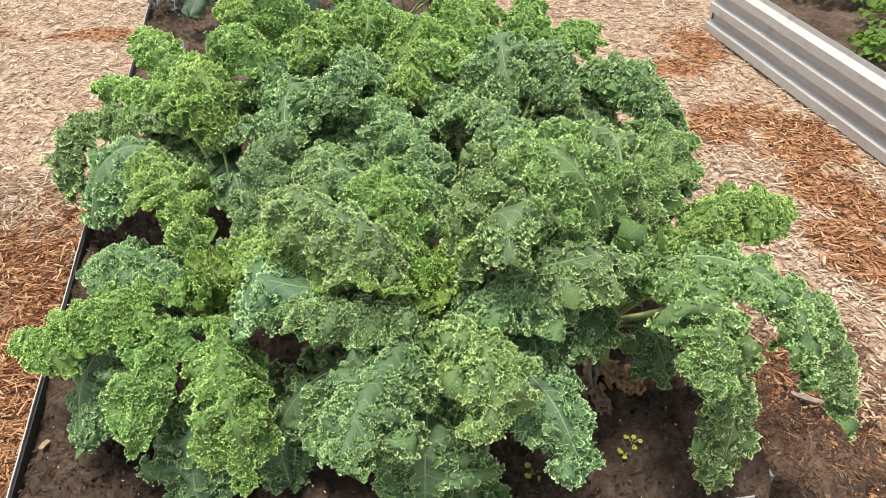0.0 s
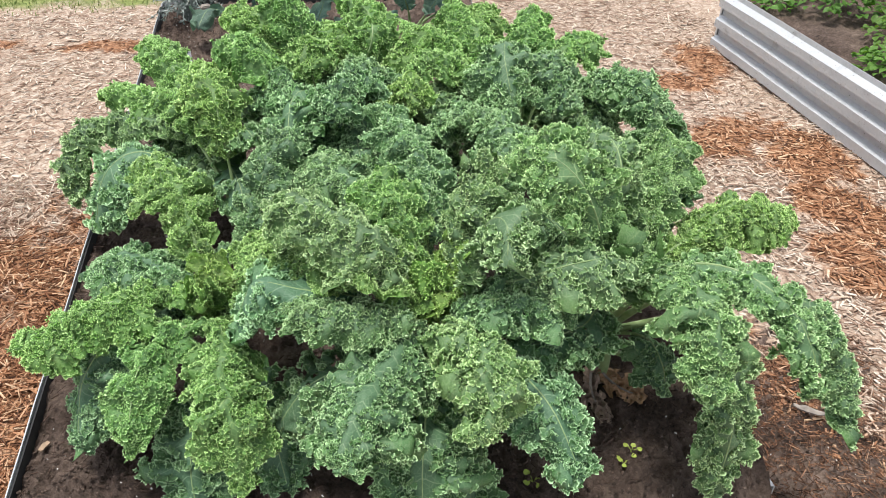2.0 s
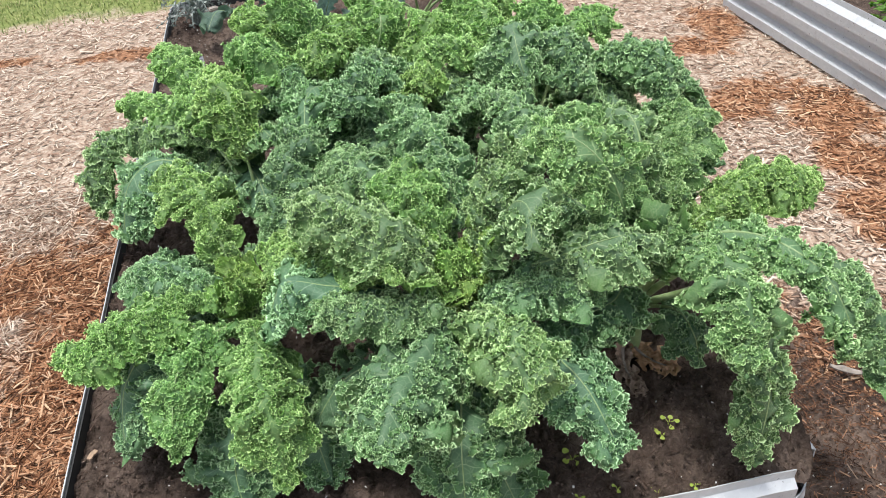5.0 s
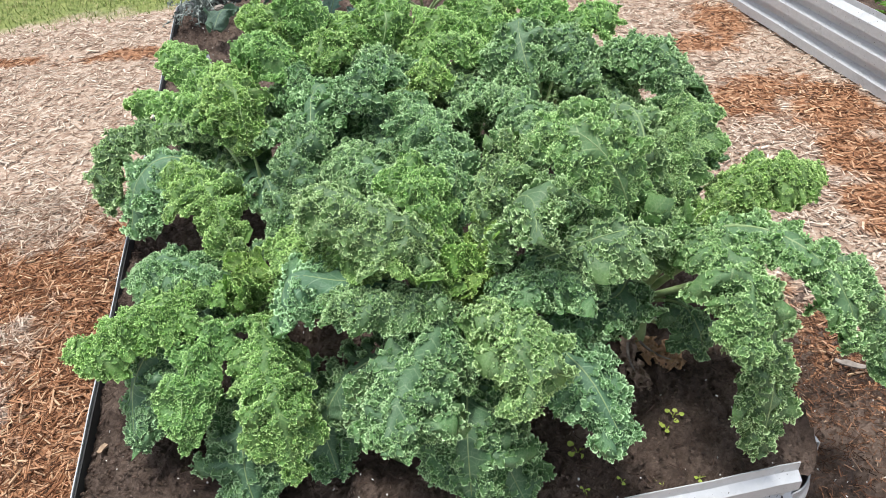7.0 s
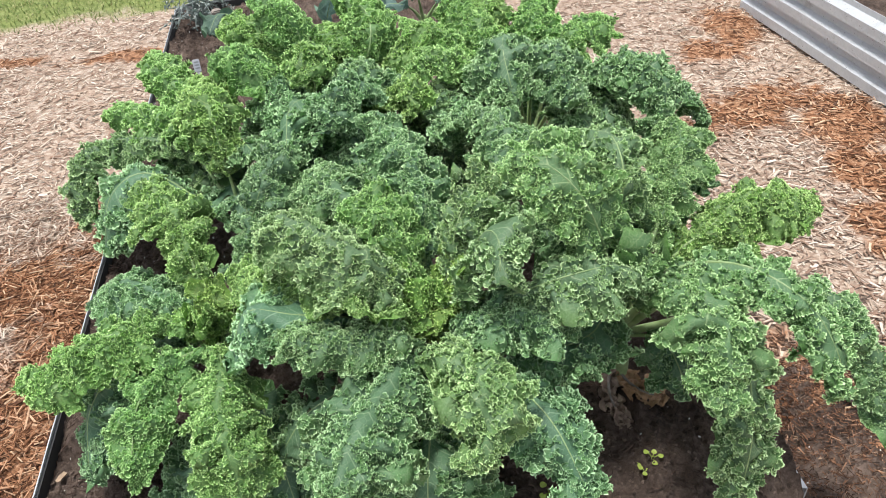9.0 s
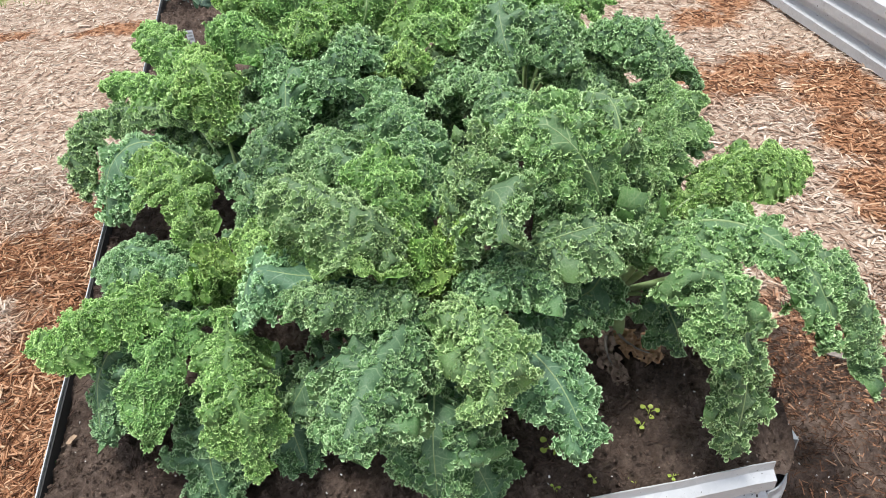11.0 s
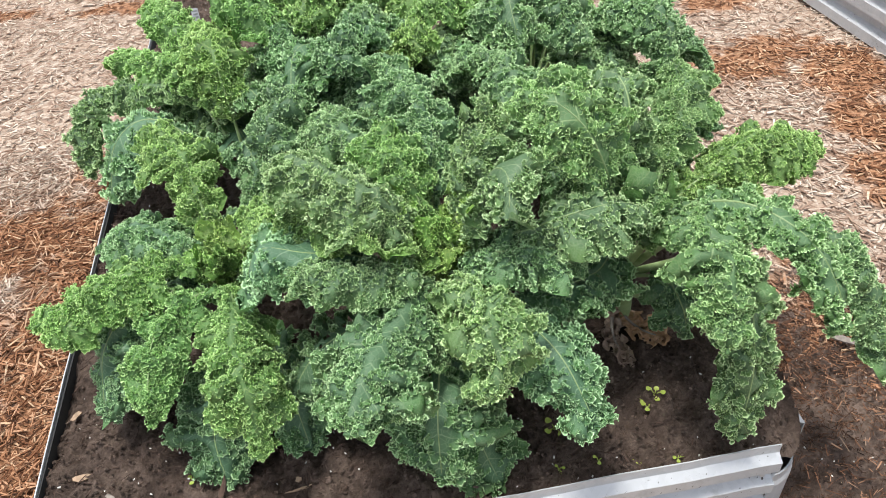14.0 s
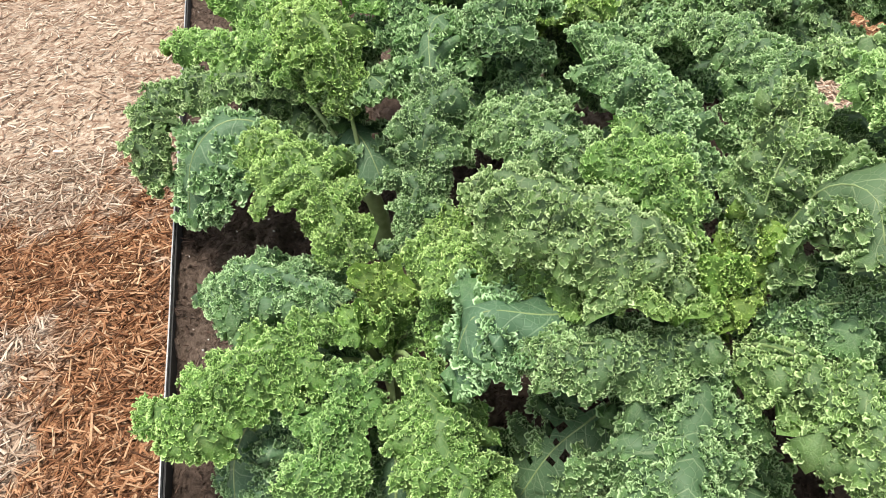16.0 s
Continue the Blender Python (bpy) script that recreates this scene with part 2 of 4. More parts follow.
# ---- mesh helpers ----
def mesh_object(name, verts, faces, mat, parent=None, smooth=True, uvs=None):
    me = bpy.data.meshes.new(name)
    verts, faces = np.asarray(verts, np.float32), np.asarray(faces, np.int32)
    k = faces.shape[1]
    me.vertices.add(len(verts))
    me.vertices.foreach_set("co", verts.ravel())
    me.loops.add(faces.size)
    me.loops.foreach_set("vertex_index", faces.ravel())
    me.polygons.add(len(faces))
    me.polygons.foreach_set("loop_start", np.arange(0, faces.size, k, dtype=np.int32))
    me.polygons.foreach_set("use_smooth", np.full(len(faces), smooth))
    if uvs is not None:
        layer = me.uv_layers.new(name="leaf")
        layer.data.foreach_set("uv", np.asarray(uvs, np.float32)[faces.ravel()].ravel())
    me.update(calc_edges=True)
    me.materials.append(mat)
    ob = new(name, me)
    ob.parent = parent
    return ob


def from_bm(name, bm, mat, parent=None):
    me = bpy.data.meshes.new(name)
    bm.to_mesh(me)
    bm.free()
    me.materials.append(mat)
    ob = new(name, me)
    ob.parent = parent
    return ob


def grid_faces(a, b):
    i = (np.arange(a - 1)[:, None] * b + np.arange(b - 1)[None, :]).ravel()
    return np.stack([i, i + b, i + b + 1, i + 1], 1)


def triangles(quads):
    return np.vstack([quads[:, (0, 1, 2)], quads[:, (0, 2, 3)]])


def curve(points, count):
    """Points on a smooth line through the given ones, evenly spaced, with their share of the length."""
    p = np.array(points, float)
    p = np.vstack([2 * p[0] - p[1], p, 2 * p[-1] - p[-2]])
    out = []
    for i in range(1, len(p) - 2):
        t = np.linspace(0, 1, 24, endpoint=False)[:, None]
        a, b, c, d = p[i - 1:i + 3]
        out.append(0.5 * (2 * b + (c - a) * t + (2 * a - 5 * b + 4 * c - d) * t * t + (3 * b - a - 3 * c + d) * t ** 3))
    line = np.vstack(out + [p[-2:-1]])
    run = np.concatenate([[0], np.cumsum(np.linalg.norm(np.diff(line, axis=0), axis=1))])
    at = np.linspace(0, run[-1], count)
    return np.stack([np.interp(at, run, line[:, k]) for k in range(3)], 1), run[-1]


def unit(a):
    return a / np.maximum(np.linalg.norm(a, axis=-1, keepdims=True), 1e-9)


def tube(name, line, radii, mat, parent, sides=8, squash=1.0):
    line = np.array(line)
    t = unit(np.gradient(line, axis=0))
    ref = np.array((0.3, 0.9, 0.1))
    s = unit(np.cross(t, ref))
    n = np.cross(s, t)
    a = np.linspace(0, 2 * np.pi, sides, endpoint=False)
    ring = line[:, None] + np.asarray(radii)[:, None, None] * (np.cos(a)[None, :, None] * s[:, None] + squash * np.sin(a)[None, :, None] * n[:, None])
    verts = ring.reshape(-1, 3)
    k = len(line)
    faces = [(i * sides + j, i * sides + (j + 1) % sides, (i + 1) * sides + (j + 1) % sides, (i + 1) * sides + j) for i in range(k - 1) for j in range(sides)]
    verts = np.vstack([verts, line[:1], line[-1:]])
    for j in range(sides):
        faces.append((k * sides, (j + 1) % sides, j, j))
        faces.append((k * sides + 1, (k - 1) * sides + j, (k - 1) * sides + (j + 1) % sides, (k - 1) * sides + (j + 1) % sides))
    me = bpy.data.meshes.new(name)
    me.from_pydata(verts.tolist(), [], [tuple(dict.fromkeys(f)) for f in faces])
    for p in me.polygons:
        p.use_smooth = True
    me.materials.append(mat)
    ob = new(name, me)
    ob.parent = parent
    return ob


def smooth(lo, hi, x):
    t = np.clip((x - lo) / (hi - lo), 0, 1)
    return t * t * (3 - 2 * t)


def ripple(rng, x, rate):
    """Slow wander along x, between -1 and 1."""
    return sum(np.sin(x * rate * k + rng.uniform(0, 6.28)) / k ** 0.5 for k in (0.61, 1.0, 1.73, 2.9)) / 2.2


def blade(rng, line, half, flat, cup, roll, rows, cols, folds=(0.06, 0.026), gain=1.0, lobes=0.14, puff=0.042):
    """A leaf blade round a midrib: flat in the middle, with folds upon folds towards its margin."""
    line, length = curve(line, rows)
    t = unit(np.gradient(line, axis=0))
    mid = t[rows // 2]
    out = np.array((mid[0], mid[1], 0.0))
    side = np.cross(mid, (0, 0, 1.0)) if abs(mid[2]) < 0.97 else np.cross(out + 1e-6, (0, 0, 1.0))
    s = np.zeros_like(t)
    s[rows // 2] = unit(side)
    for order in (range(rows // 2 + 1, rows), range(rows // 2 - 1, -1, -1)):
        for i in order:
            j = i - 1 if order.step > 0 else i + 1
            s[i] = unit(s[j] - t[i] * np.dot(s[j], t[i]))
    n = np.cross(s, t)
    a = radians(roll) + 0.15 * ripple(rng, np.linspace(0, 1, rows), 4)[:, None]
    s, n = s * np.cos(a) + n * np.sin(a), n * np.cos(a) - s * np.sin(a)
    u = np.linspace(0, 1, rows)
    q = np.linspace(-1, 1, cols)
    v = np.sign(q) * (1 - (1 - np.abs(q)) ** 1.12)
    av = np.abs(v)[None, :]
    uu = np.repeat(u[:, None], cols, 1)
    w = half * np.clip(u / 0.42, 0, 1) ** 0.5 * np.sqrt(np.clip(1 - np.clip((u - 0.4) / 0.6, 0, 1) ** 3.6, 0, 1))
    left, right = (1 + lobes * ripple(rng, u, 22) for _ in range(2))
    ww = np.where(v[None, :] < 0, (w * left)[:, None], (w * right)[:, None])
    bend = cup + 0.12 * ripple(rng, u, 6)[:, None]
    # the margin's stretch gathers towards the tip and the base, too
    p = line[:, None] + s[:, None] * (ww * v[None, :])[..., None] + n[:, None] * (bend * ww * np.abs(v[None, :]) ** 1.7)[..., None]
    sides = v[None, :] < 0
    for k, (wave, share) in enumerate(zip(folds, (0.3, 0.22))):
        tu = unit(np.gradient(p, axis=0))
        tv = unit(np.gradient(p, axis=1))
        nn = unit(np.cross(tv, tu))
        begin = flat + (0.0, 0.12, 0.3)[k] * (1 - flat)
        g = smooth(begin, 1.0, av) * smooth(0.0, 0.06, uu)
        f = length / wave
        move = [2 * np.pi * f * uu + (1.1, 2.0, 2.4)[k] * ripple(rng, uu * 1.0, 0.9 * f) + (1.2, 2.5, 3.0)[k] * av * ripple(rng, uu, 0.5 * f + 3) for _ in range(2)]
        ph = np.where(sides, move[0], move[1] + 1.7)
        amp = gain * wave * share * g * (1 + 0.35 * np.where(sides, ripple(rng, uu, 9), ripple(rng, uu, 9)))
        p = p + nn * (amp * (np.sin(ph) + 0.25))[..., None] + tu * (0.3 * amp * np.sin(2 * ph))[..., None] + tv * (np.sign(v)[None, :] * 0.3 * amp * np.cos(ph * 0.5 + 1))[..., None]
    # cushions between the side veins
    nn = unit(np.cross(unit(np.gradient(p, axis=1)), unit(np.gradient(p, axis=0))))
    swell = wave_sum(plane_waves(rng, puff, 0.2, 16), uu * length, half * np.repeat(v[None, :], rows, 0))
    p = p + nn * ((0.25 * puff * gain * swell - 0.0035) * smooth(0.3 * flat, flat + 0.15, av))[..., None]
    uv = np.stack([uu, 0.82 * np.repeat(av, rows, 0)], -1)
    return p.reshape(-1, 3), grid_faces(rows, cols), uv.reshape(-1, 2), uu.ravel(), np.repeat(v[None, :], rows, 0).ravel()


def between(grid, i, j):
    """Values of a grid at fractional rows i and columns j."""
    i0, j0 = np.clip(i.astype(int), 0, grid.shape[0] - 2), np.clip(j.astype(int), 0, grid.shape[1] - 2)
    a, b = (i - i0)[:, None], (j - j0)[:, None]
    return (grid[i0, j0] * (1 - a) + grid[i0 + 1, j0] * a) * (1 - b) + (grid[i0, j0 + 1] * (1 - a) + grid[i0 + 1, j0 + 1] * a) * b


def plane_waves(rng, wave, spread, count=26):
    """Random plane waves of about one wavelength: (count, 2) wave vectors and their phases."""
    a = rng.uniform(0, 2 * np.pi, count)
    k = 2 * np.pi / (wave * np.exp(rng.normal(0, spread, count)))
    return np.stack([k * np.cos(a), k * np.sin(a)], 1), rng.uniform(0, 2 * np.pi, count)


def wave_sum(waves, x, y):
    """The waves' sum, about -1 to 1."""
    return sum(np.cos(kx * x + ky * y + p) for (kx, ky), p in zip(*waves)) / (len(waves[1]) / 2) ** 0.5


def lobule_shapes(count, spokes, waves, curl, rise):
    """Small fans of unit reach that open along x, smooth inside and finely ruffled along the rim: points, leaf coordinate, faces."""
    rng = np.random.default_rng(77)
    shapes = []
    for _ in range(count):
        arc = rng.uniform(1.1, 1.75) * np.pi
        q = np.linspace(-arc / 2, arc / 2, spokes)
        p = rng.uniform(0, 6.28, 6)
        lobes = rng.uniform(2.2, 3.6)
        ph = 2 * np.pi * waves * rng.uniform(0.85, 1.1) * q / arc + 1.0 * np.sin(2.3 * q + p[0]) + p[1]
        grow = 1 + 0.45 * np.sin(1.7 * q + p[5])
        wide = (0.9 + 0.16 * np.sin(lobes * q + p[2]) + 0.08 * np.sin(5.3 * q + p[3])) * (1 - 0.25 * (2 * q / arc) ** 2)
        lift = rise * rng.uniform(0.5, 1.2) + 0.16 * np.sin(lobes * q + p[4])
        tuck = 0.22 * arc / waves * np.sin(2 * ph + 0.6)
        rim = np.stack([wide * (1 + 0.62 * curl * grow * np.sin(ph)) * np.cos(q + tuck), wide * (1 + 0.62 * curl * grow * np.sin(ph)) * np.sin(q + tuck), lift + curl * grow * np.cos(ph)], 1)
        mid = np.stack([0.7 * wide * np.cos(q), 0.7 * wide * np.sin(q), 0.42 * lift + 0.1 * curl * np.cos(ph)], 1)[::4]
        shapes.append(np.vstack([rim, mid, np.zeros((1, 3))]))
    k, m = spokes, (spokes + 3) // 4
    i = np.arange(m - 1)
    inner, outer = k + i, 4 * i
    strip = ((inner, outer, outer + 1), (inner, outer + 1, outer + 2), (inner, outer + 2, inner + 1), (inner + 1, outer + 2, outer + 3), (inner + 1, outer + 3, outer + 4))
    faces = np.vstack([np.stack(f, 1) for f in strip + ((np.full(m - 1, k + m), inner, inner + 1),)])
    return np.array(shapes), np.concatenate([np.ones(k), np.full(m, 0.72), [0.5]]), faces


BROAD, TIGHT = lobule_shapes(40, 29, 6.6, 0.29, 0.52), lobule_shapes(40, 25, 5.6, 0.3, 0.65)


def lobules(rng, verts, rows, cols, half, length, flat, reach, kind, both=False):
    """Ruffled fans shingled over a curly blade from its bare middle to past its margin: points, faces, leaf coordinates."""
    p = verts.reshape(rows, cols, 3)
    tu = unit(np.gradient(p, axis=0))
    tv = unit(np.gradient(p, axis=1))
    nn = unit(np.cross(tv, tu))
    gap = reach * 0.9
    a, b = max(3, int(length / gap)), max(2, int(2 * half / gap))
    gu, gv = np.meshgrid((np.arange(a) + 0.5) / a, (np.arange(b) + 0.5) / b * 2 - 1, indexing="ij")
    u = (gu + rng.uniform(-0.5, 0.5, gu.shape) / a).ravel()
    v = (gv + rng.uniform(-0.7, 0.7, gv.shape) / b).ravel()
    along = int(length * 1.35 / gap)
    u = np.concatenate([u, np.tile((np.arange(along) + 0.5) / along, 2) + rng.uniform(-0.4, 0.4, 2 * along) / along])
    v = np.concatenate([v, np.repeat((-0.95, 0.95), along) + rng.uniform(-0.05, 0.05, 2 * along)])
    u, v = np.clip(u, 0.02, 0.995), np.clip(v, -1, 1)
    ph = rng.uniform(0, 6.28, 4)
    right = v > 0
    bare = 0.8 * flat * (1 + 0.5 * np.sin(2 * np.pi * 4.0 * u + np.where(right, ph[0], ph[1])) + 0.3 * np.sin(2 * np.pi * 9.0 * u + np.where(right, ph[2], ph[3])))
    ok = np.abs(v) > np.clip(bare, 0.0, 0.9)
    u, v = u[ok], v[ok]
    count, av, hand = len(u), np.abs(v), np.where(v < 0, -1.0, 1.0)
    j = (np.sign(v) * (1 - (1 - av) ** (1 / 1.12)) + 1) / 2 * (cols - 1)
    at, t, side, n = (between(g, u * (rows - 1), j) for g in (p, tu, tv, nn))
    edge = smooth(0.7, 1.0, av)
    if both:
        n = n * np.where(rng.random(count) < 0.5, -1.0, 1.0)[:, None]
    open_to = side * (hand * (0.35 + 0.9 * av) + rng.normal(0, 0.55, count) * (1 - 0.7 * edge))[:, None] + t * (0.45 + 1.2 * smooth(0.88, 1.0, u) + rng.normal(0, 0.6, count))[:, None]
    open_to = unit(open_to)
    lift = np.radians(rng.uniform(4, 38, count) * (1 - 0.55 * edge))
    x = open_to * np.cos(lift)[:, None] + n * np.sin(lift)[:, None]
    n = unit(n + 0.16 * rng.normal(0, 1, n.shape))
    y = unit(np.cross(n, x))
    z = np.cross(x, y)
    grow = reach * rng.uniform(0.62, 1.2, count) * (0.7 + 0.3 * smooth(0.0, 0.15, u))
    fans, mark, fan_faces = kind
    shape = fans[rng.integers(0, len(fans), count)] * grow[:, None, None]
    back = 0.25 * grow
    pts = (at - x * back[:, None] + n * (0.08 * grow)[:, None])[:, None] + shape[..., :1] * x[:, None] + shape[..., 1:2] * y[:, None] + shape[..., 2:] * z[:, None]
    k = fans.shape[1]
    faces = (np.arange(count)[:, None, None] * k + fan_faces[None]).reshape(-1, 3)
    uv = np.stack([np.repeat(u[:, None], k, 1), np.repeat(mark[None], count, 0)], -1).reshape(-1, 2)
    return pts.reshape(-1, 3), faces, uv


YOUNG, LIGHT, PALE, BLUE, DARK = (1.28, 1.28, 0.66), (1.15, 1.2, 0.8), (1.1, 1.13, 1.0), (0.95, 1.02, 1.1), (0.9, 0.96, 1.0)


class Plant:
    """A plant on one stem; its leaves grow from the crown."""

    def __init__(self, name, base, crown, label, category, group, mat=KALE, seed=1, thick=0.017, scale=1.0):
        self.base, self.crown, self.mat, self.scale = np.array(base), np.array(crown), mat, scale
        self.rng = np.random.default_rng(seed)
        self.root = tagged(new(name), label, category, group)
        self.root.location = base
        mid = (self.base + self.crown) / 2 + (0.008, -0.005, 0)
        line, _ = curve([self.base - self.base - (0, 0, 0.03), mid - self.base, self.crown - self.base], 12)
        tube("stem", line, np.linspace(thick * 1.15, thick * 0.8, 12), STALK, self.root, 10)

    def leaf(self, points, half, flat=0.15, cup=None, roll=0, tint=(1, 1, 1), start=0.3, fine=1.0, gain=0.85, holes=0, folds=(0.055, 0.024), lobes=0.22, stalk=0.005, frill=True, size=None):
        whole, length = curve([self.crown - (0, 0, 0.03)] + list(points), 60)
        whole = whole - self.base
        k = int(start * 60)
        tight = tint in (LIGHT, YOUNG) or flat < 0.09
        both = size is not None
        size = (size or (0.0064 if tight else 0.0098 if flat > 0.27 else 0.0078)) * self.scale
        fine, half = fine / self.scale, half * 0.93
        cup = cup if cup is not None else -0.95 if flat < 0.25 else -0.6
        rows, cols = int(length * (1 - start) / 0.006 * fine), int(2 * half / 0.0078 * fine)
        verts, faces, uv, fu, fv = blade(self.rng, whole[k::3] if (59 - k) % 3 == 0 else np.vstack([whole[k:-1:3], whole[-1:]]), half, flat, cup, roll, rows, cols, folds, gain, lobes)
        if holes:
            keep = np.ones(len(faces), bool)
            cu, cv = fu[faces].mean(1), fv[faces].mean(1)
            for _ in range(holes):
                hu, hv, r = self.rng.uniform(0.2, 0.85), self.rng.uniform(-0.7, 0.7), self.rng.uniform(0.012, 0.05)
                keep &= ((cu - hu) / r) ** 2 + ((cv - hv) / (r * 2.6)) ** 2 > 1
            faces = faces[keep]
        if frill:
            fans, more, fuv = lobules(self.rng, verts, rows, cols, half, length * (1 - start), flat, size, TIGHT if tight else BROAD, both)
            faces = np.vstack([triangles(faces), more + len(verts)])
            verts, uv = np.vstack([verts, fans]), np.vstack([uv, fuv])
        ob = mesh_object("leaf", verts, faces, self.mat, self.root, True, uv)
        shade = self.rng.uniform(0.92, 1.08)
        warm = self.rng.uniform(-0.03, 0.06)
        ob.color = (tint[0] * shade * (1 + warm), tint[1] * shade, tint[2] * shade * (1 - 1.5 * warm), 1)
        rib = whole[:58]
        radii = 1.15 * stalk * (1 - np.linspace(0, 1, 58)) ** 2.4 + 0.0009
        tube("stalk", rib[::2] - (0, 0, 0.004 if flat < 0.2 else 0.0006), radii[::2], STALK, ob, 7)
        return ob


# ---- ground ----
GROUND = ground_material()


def lumps(x, y, rng, sizes):
    """Uneven ground: waves of several sizes, each (wavelength, height)."""
    z = np.zeros_like(x)
    for wave, high in sizes:
        for _ in range(5):
            a, ph = rng.uniform(0, 6.28), rng.uniform(0, 6.28)
            k = 2 * np.pi / (wave * rng.uniform(0.7, 1.4))
            z = z + high * 0.4 * np.sin(k * (np.cos(a) * x + np.sin(a) * y) + ph)
    return z


def ground_height(x, y):
    return lumps(x, y, np.random.default_rng(5), ((1.1, 0.008), (0.35, 0.007))) - 0.01


def sheet():
    near = np.arange(-2.6, 5.0, 0.05)
    xs = np.concatenate([[-600, -120, -30, -10, -5], near, [7, 12, 30, 120, 600]])
    near = np.arange(-2.0, 6.0, 0.05)
    ys = np.concatenate([[-600, -120, -30, -10, -4], near, [9, 15, 40, 150, 600]])
    gx, gy = np.meshgrid(xs, ys, indexing="ij")
    far = np.clip((np.hypot(gx - 1, gy - 2) - 4) / 3, 0, 1)
    gz = ground_height(gx, gy) * (1 - far)
    ob = mesh_object("ground", np.stack([gx, gy, gz], -1).reshape(-1, 3), grid_faces(len(xs), len(ys)), GROUND)
    tagged(ob, "ground of shredded bark mulch with lawn beyond", "ground", kind="structure")


sheet()


def chips(name, boxes, per_area, sizes, mat, height, label, category, seed, tilt=0.35, keep=None, rounded=False):
    """Slivers of wood strewn over the ground, joined in one mesh."""
    rng = np.random.default_rng(seed)
    c = []
    for x0, x1, y0, y1 in boxes:
        k = int((x1 - x0) * (y1 - y0) * per_area)
        c.append(np.stack([rng.uniform(x0, x1, k), rng.uniform(y0, y1, k)], 1))
    c = np.vstack(c)
    if keep is not None:
        c = c[keep(c[:, 0], c[:, 1], rng.uniform(0, 1, len(c)))]
    k = len(c)
    (l0, l1), (w0, w1), (t0, t1) = sizes
    ln = l0 + (l1 - l0) * rng.beta(1.2, 3.0, k)
    wd = (w0 + (w1 - w0) * rng.beta(1.3, 3.0, k))
    th = rng.uniform(t0, t1, k)
    yaw, pitch, rol = rng.uniform(0, 6.283, k), rng.normal(0, tilt * 0.5, k), rng.normal(0, tilt, k)
    d = np.stack([np.cos(yaw) * np.cos(pitch), np.sin(yaw) * np.cos(pitch), np.sin(pitch)], 1)
    s = unit(np.cross((0, 0, 1.0), d))
    n = np.cross(d, s)
    s, n = s * np.cos(rol)[:, None] + n * np.sin(rol)[:, None], n * np.cos(rol)[:, None] - s * np.sin(rol)[:, None]
    z = height(c[:, 0], c[:, 1]) + 0.002 + rng.uniform(0, 0.009, k) + np.abs(np.sin(pitch)) * ln * 0.35
    o = np.stack([c[:, 0], c[:, 1], z], 1)
    ends = []
    for a, b, h in ((-1, -1, -1), (-1, 1, -1), (1, 1, -1), (1, -1, -1), (-1, -1, 1), (-1, 1, 1), (1, 1, 1), (1, -1, 1)):
        pinch = rng.uniform(0.35, 1.0, k)
        skew = rng.uniform(-0.12, 0.12, k)
        ends.append(o + d * ((a + skew) * ln / 2)[:, None] + s * (b * wd / 2 * pinch)[:, None] + n * (h * th / 2)[:, None])
    verts = np.stack(ends, 1).reshape(-1, 3)
    quad = np.array([(4, 7, 6, 5), (0, 4, 5, 1), (2, 6, 7, 3), (1, 5, 6, 2), (3, 7, 4, 0)])
    faces = (np.arange(k)[:, None, None] * 8 + quad[None]).reshape(-1, 4)
    ob = mesh_object(name, verts, faces, mat, None, rounded)
    return tagged(ob, label, category, kind="stuff")


def lawn_line(x, y):
    return y - 1.5 * np.maximum(x, 0) < 3.55


chips("mulch", [(-1.5, 0.0, 0.0, 3.7), (1.29, 2.62, -0.2, 4.2), (1.32, 2.5, 0.25, 1.8)], 2250, ((0.010, 0.07), (0.003, 0.0125), (0.0012, 0.003)), MULCH_CHIP, ground_height,
      "shredded bark mulch, pale with reddish damp patches", "mulch", 11, 0.2,
      keep=lambda x, y, r: lawn_line(x, y + r * 0.15) & ((x < 1) | (np.hypot((x - 1.46) / 0.42, (y - 0.12) / 0.44) > 0.1 + r * 0.8)))

chips("loose_mulch", [(-0.8, -0.01, 0.0, 1.8)], 7600, ((0.012, 0.08), (0.0015, 0.0078), (0.0012, 0.004)), MULCH_CHIP, lambda x, y: ground_height(x, y) + 0.006,
      "loose long shreds of bark mulch", "mulch", 12, 0.4)


chips("sparse_mulch", [(-3.2, -1.5, -2.0, 3.9), (-1.5, 2.6, -2.2, 0.0), (2.6, 4.6, -2.2, -0.6), (3.95, 4.8, -0.6, 4.4), (0.0, 4.0, 2.85, 4.4)], 150, ((0.02, 0.11), (0.003, 0.012), (0.0015, 0.004)), MULCH_CHIP, ground_height,
      "scattered bark mulch beyond the beds", "mulch", 14, keep=lambda x, y, r: lawn_line(x, y + r * 0.3))


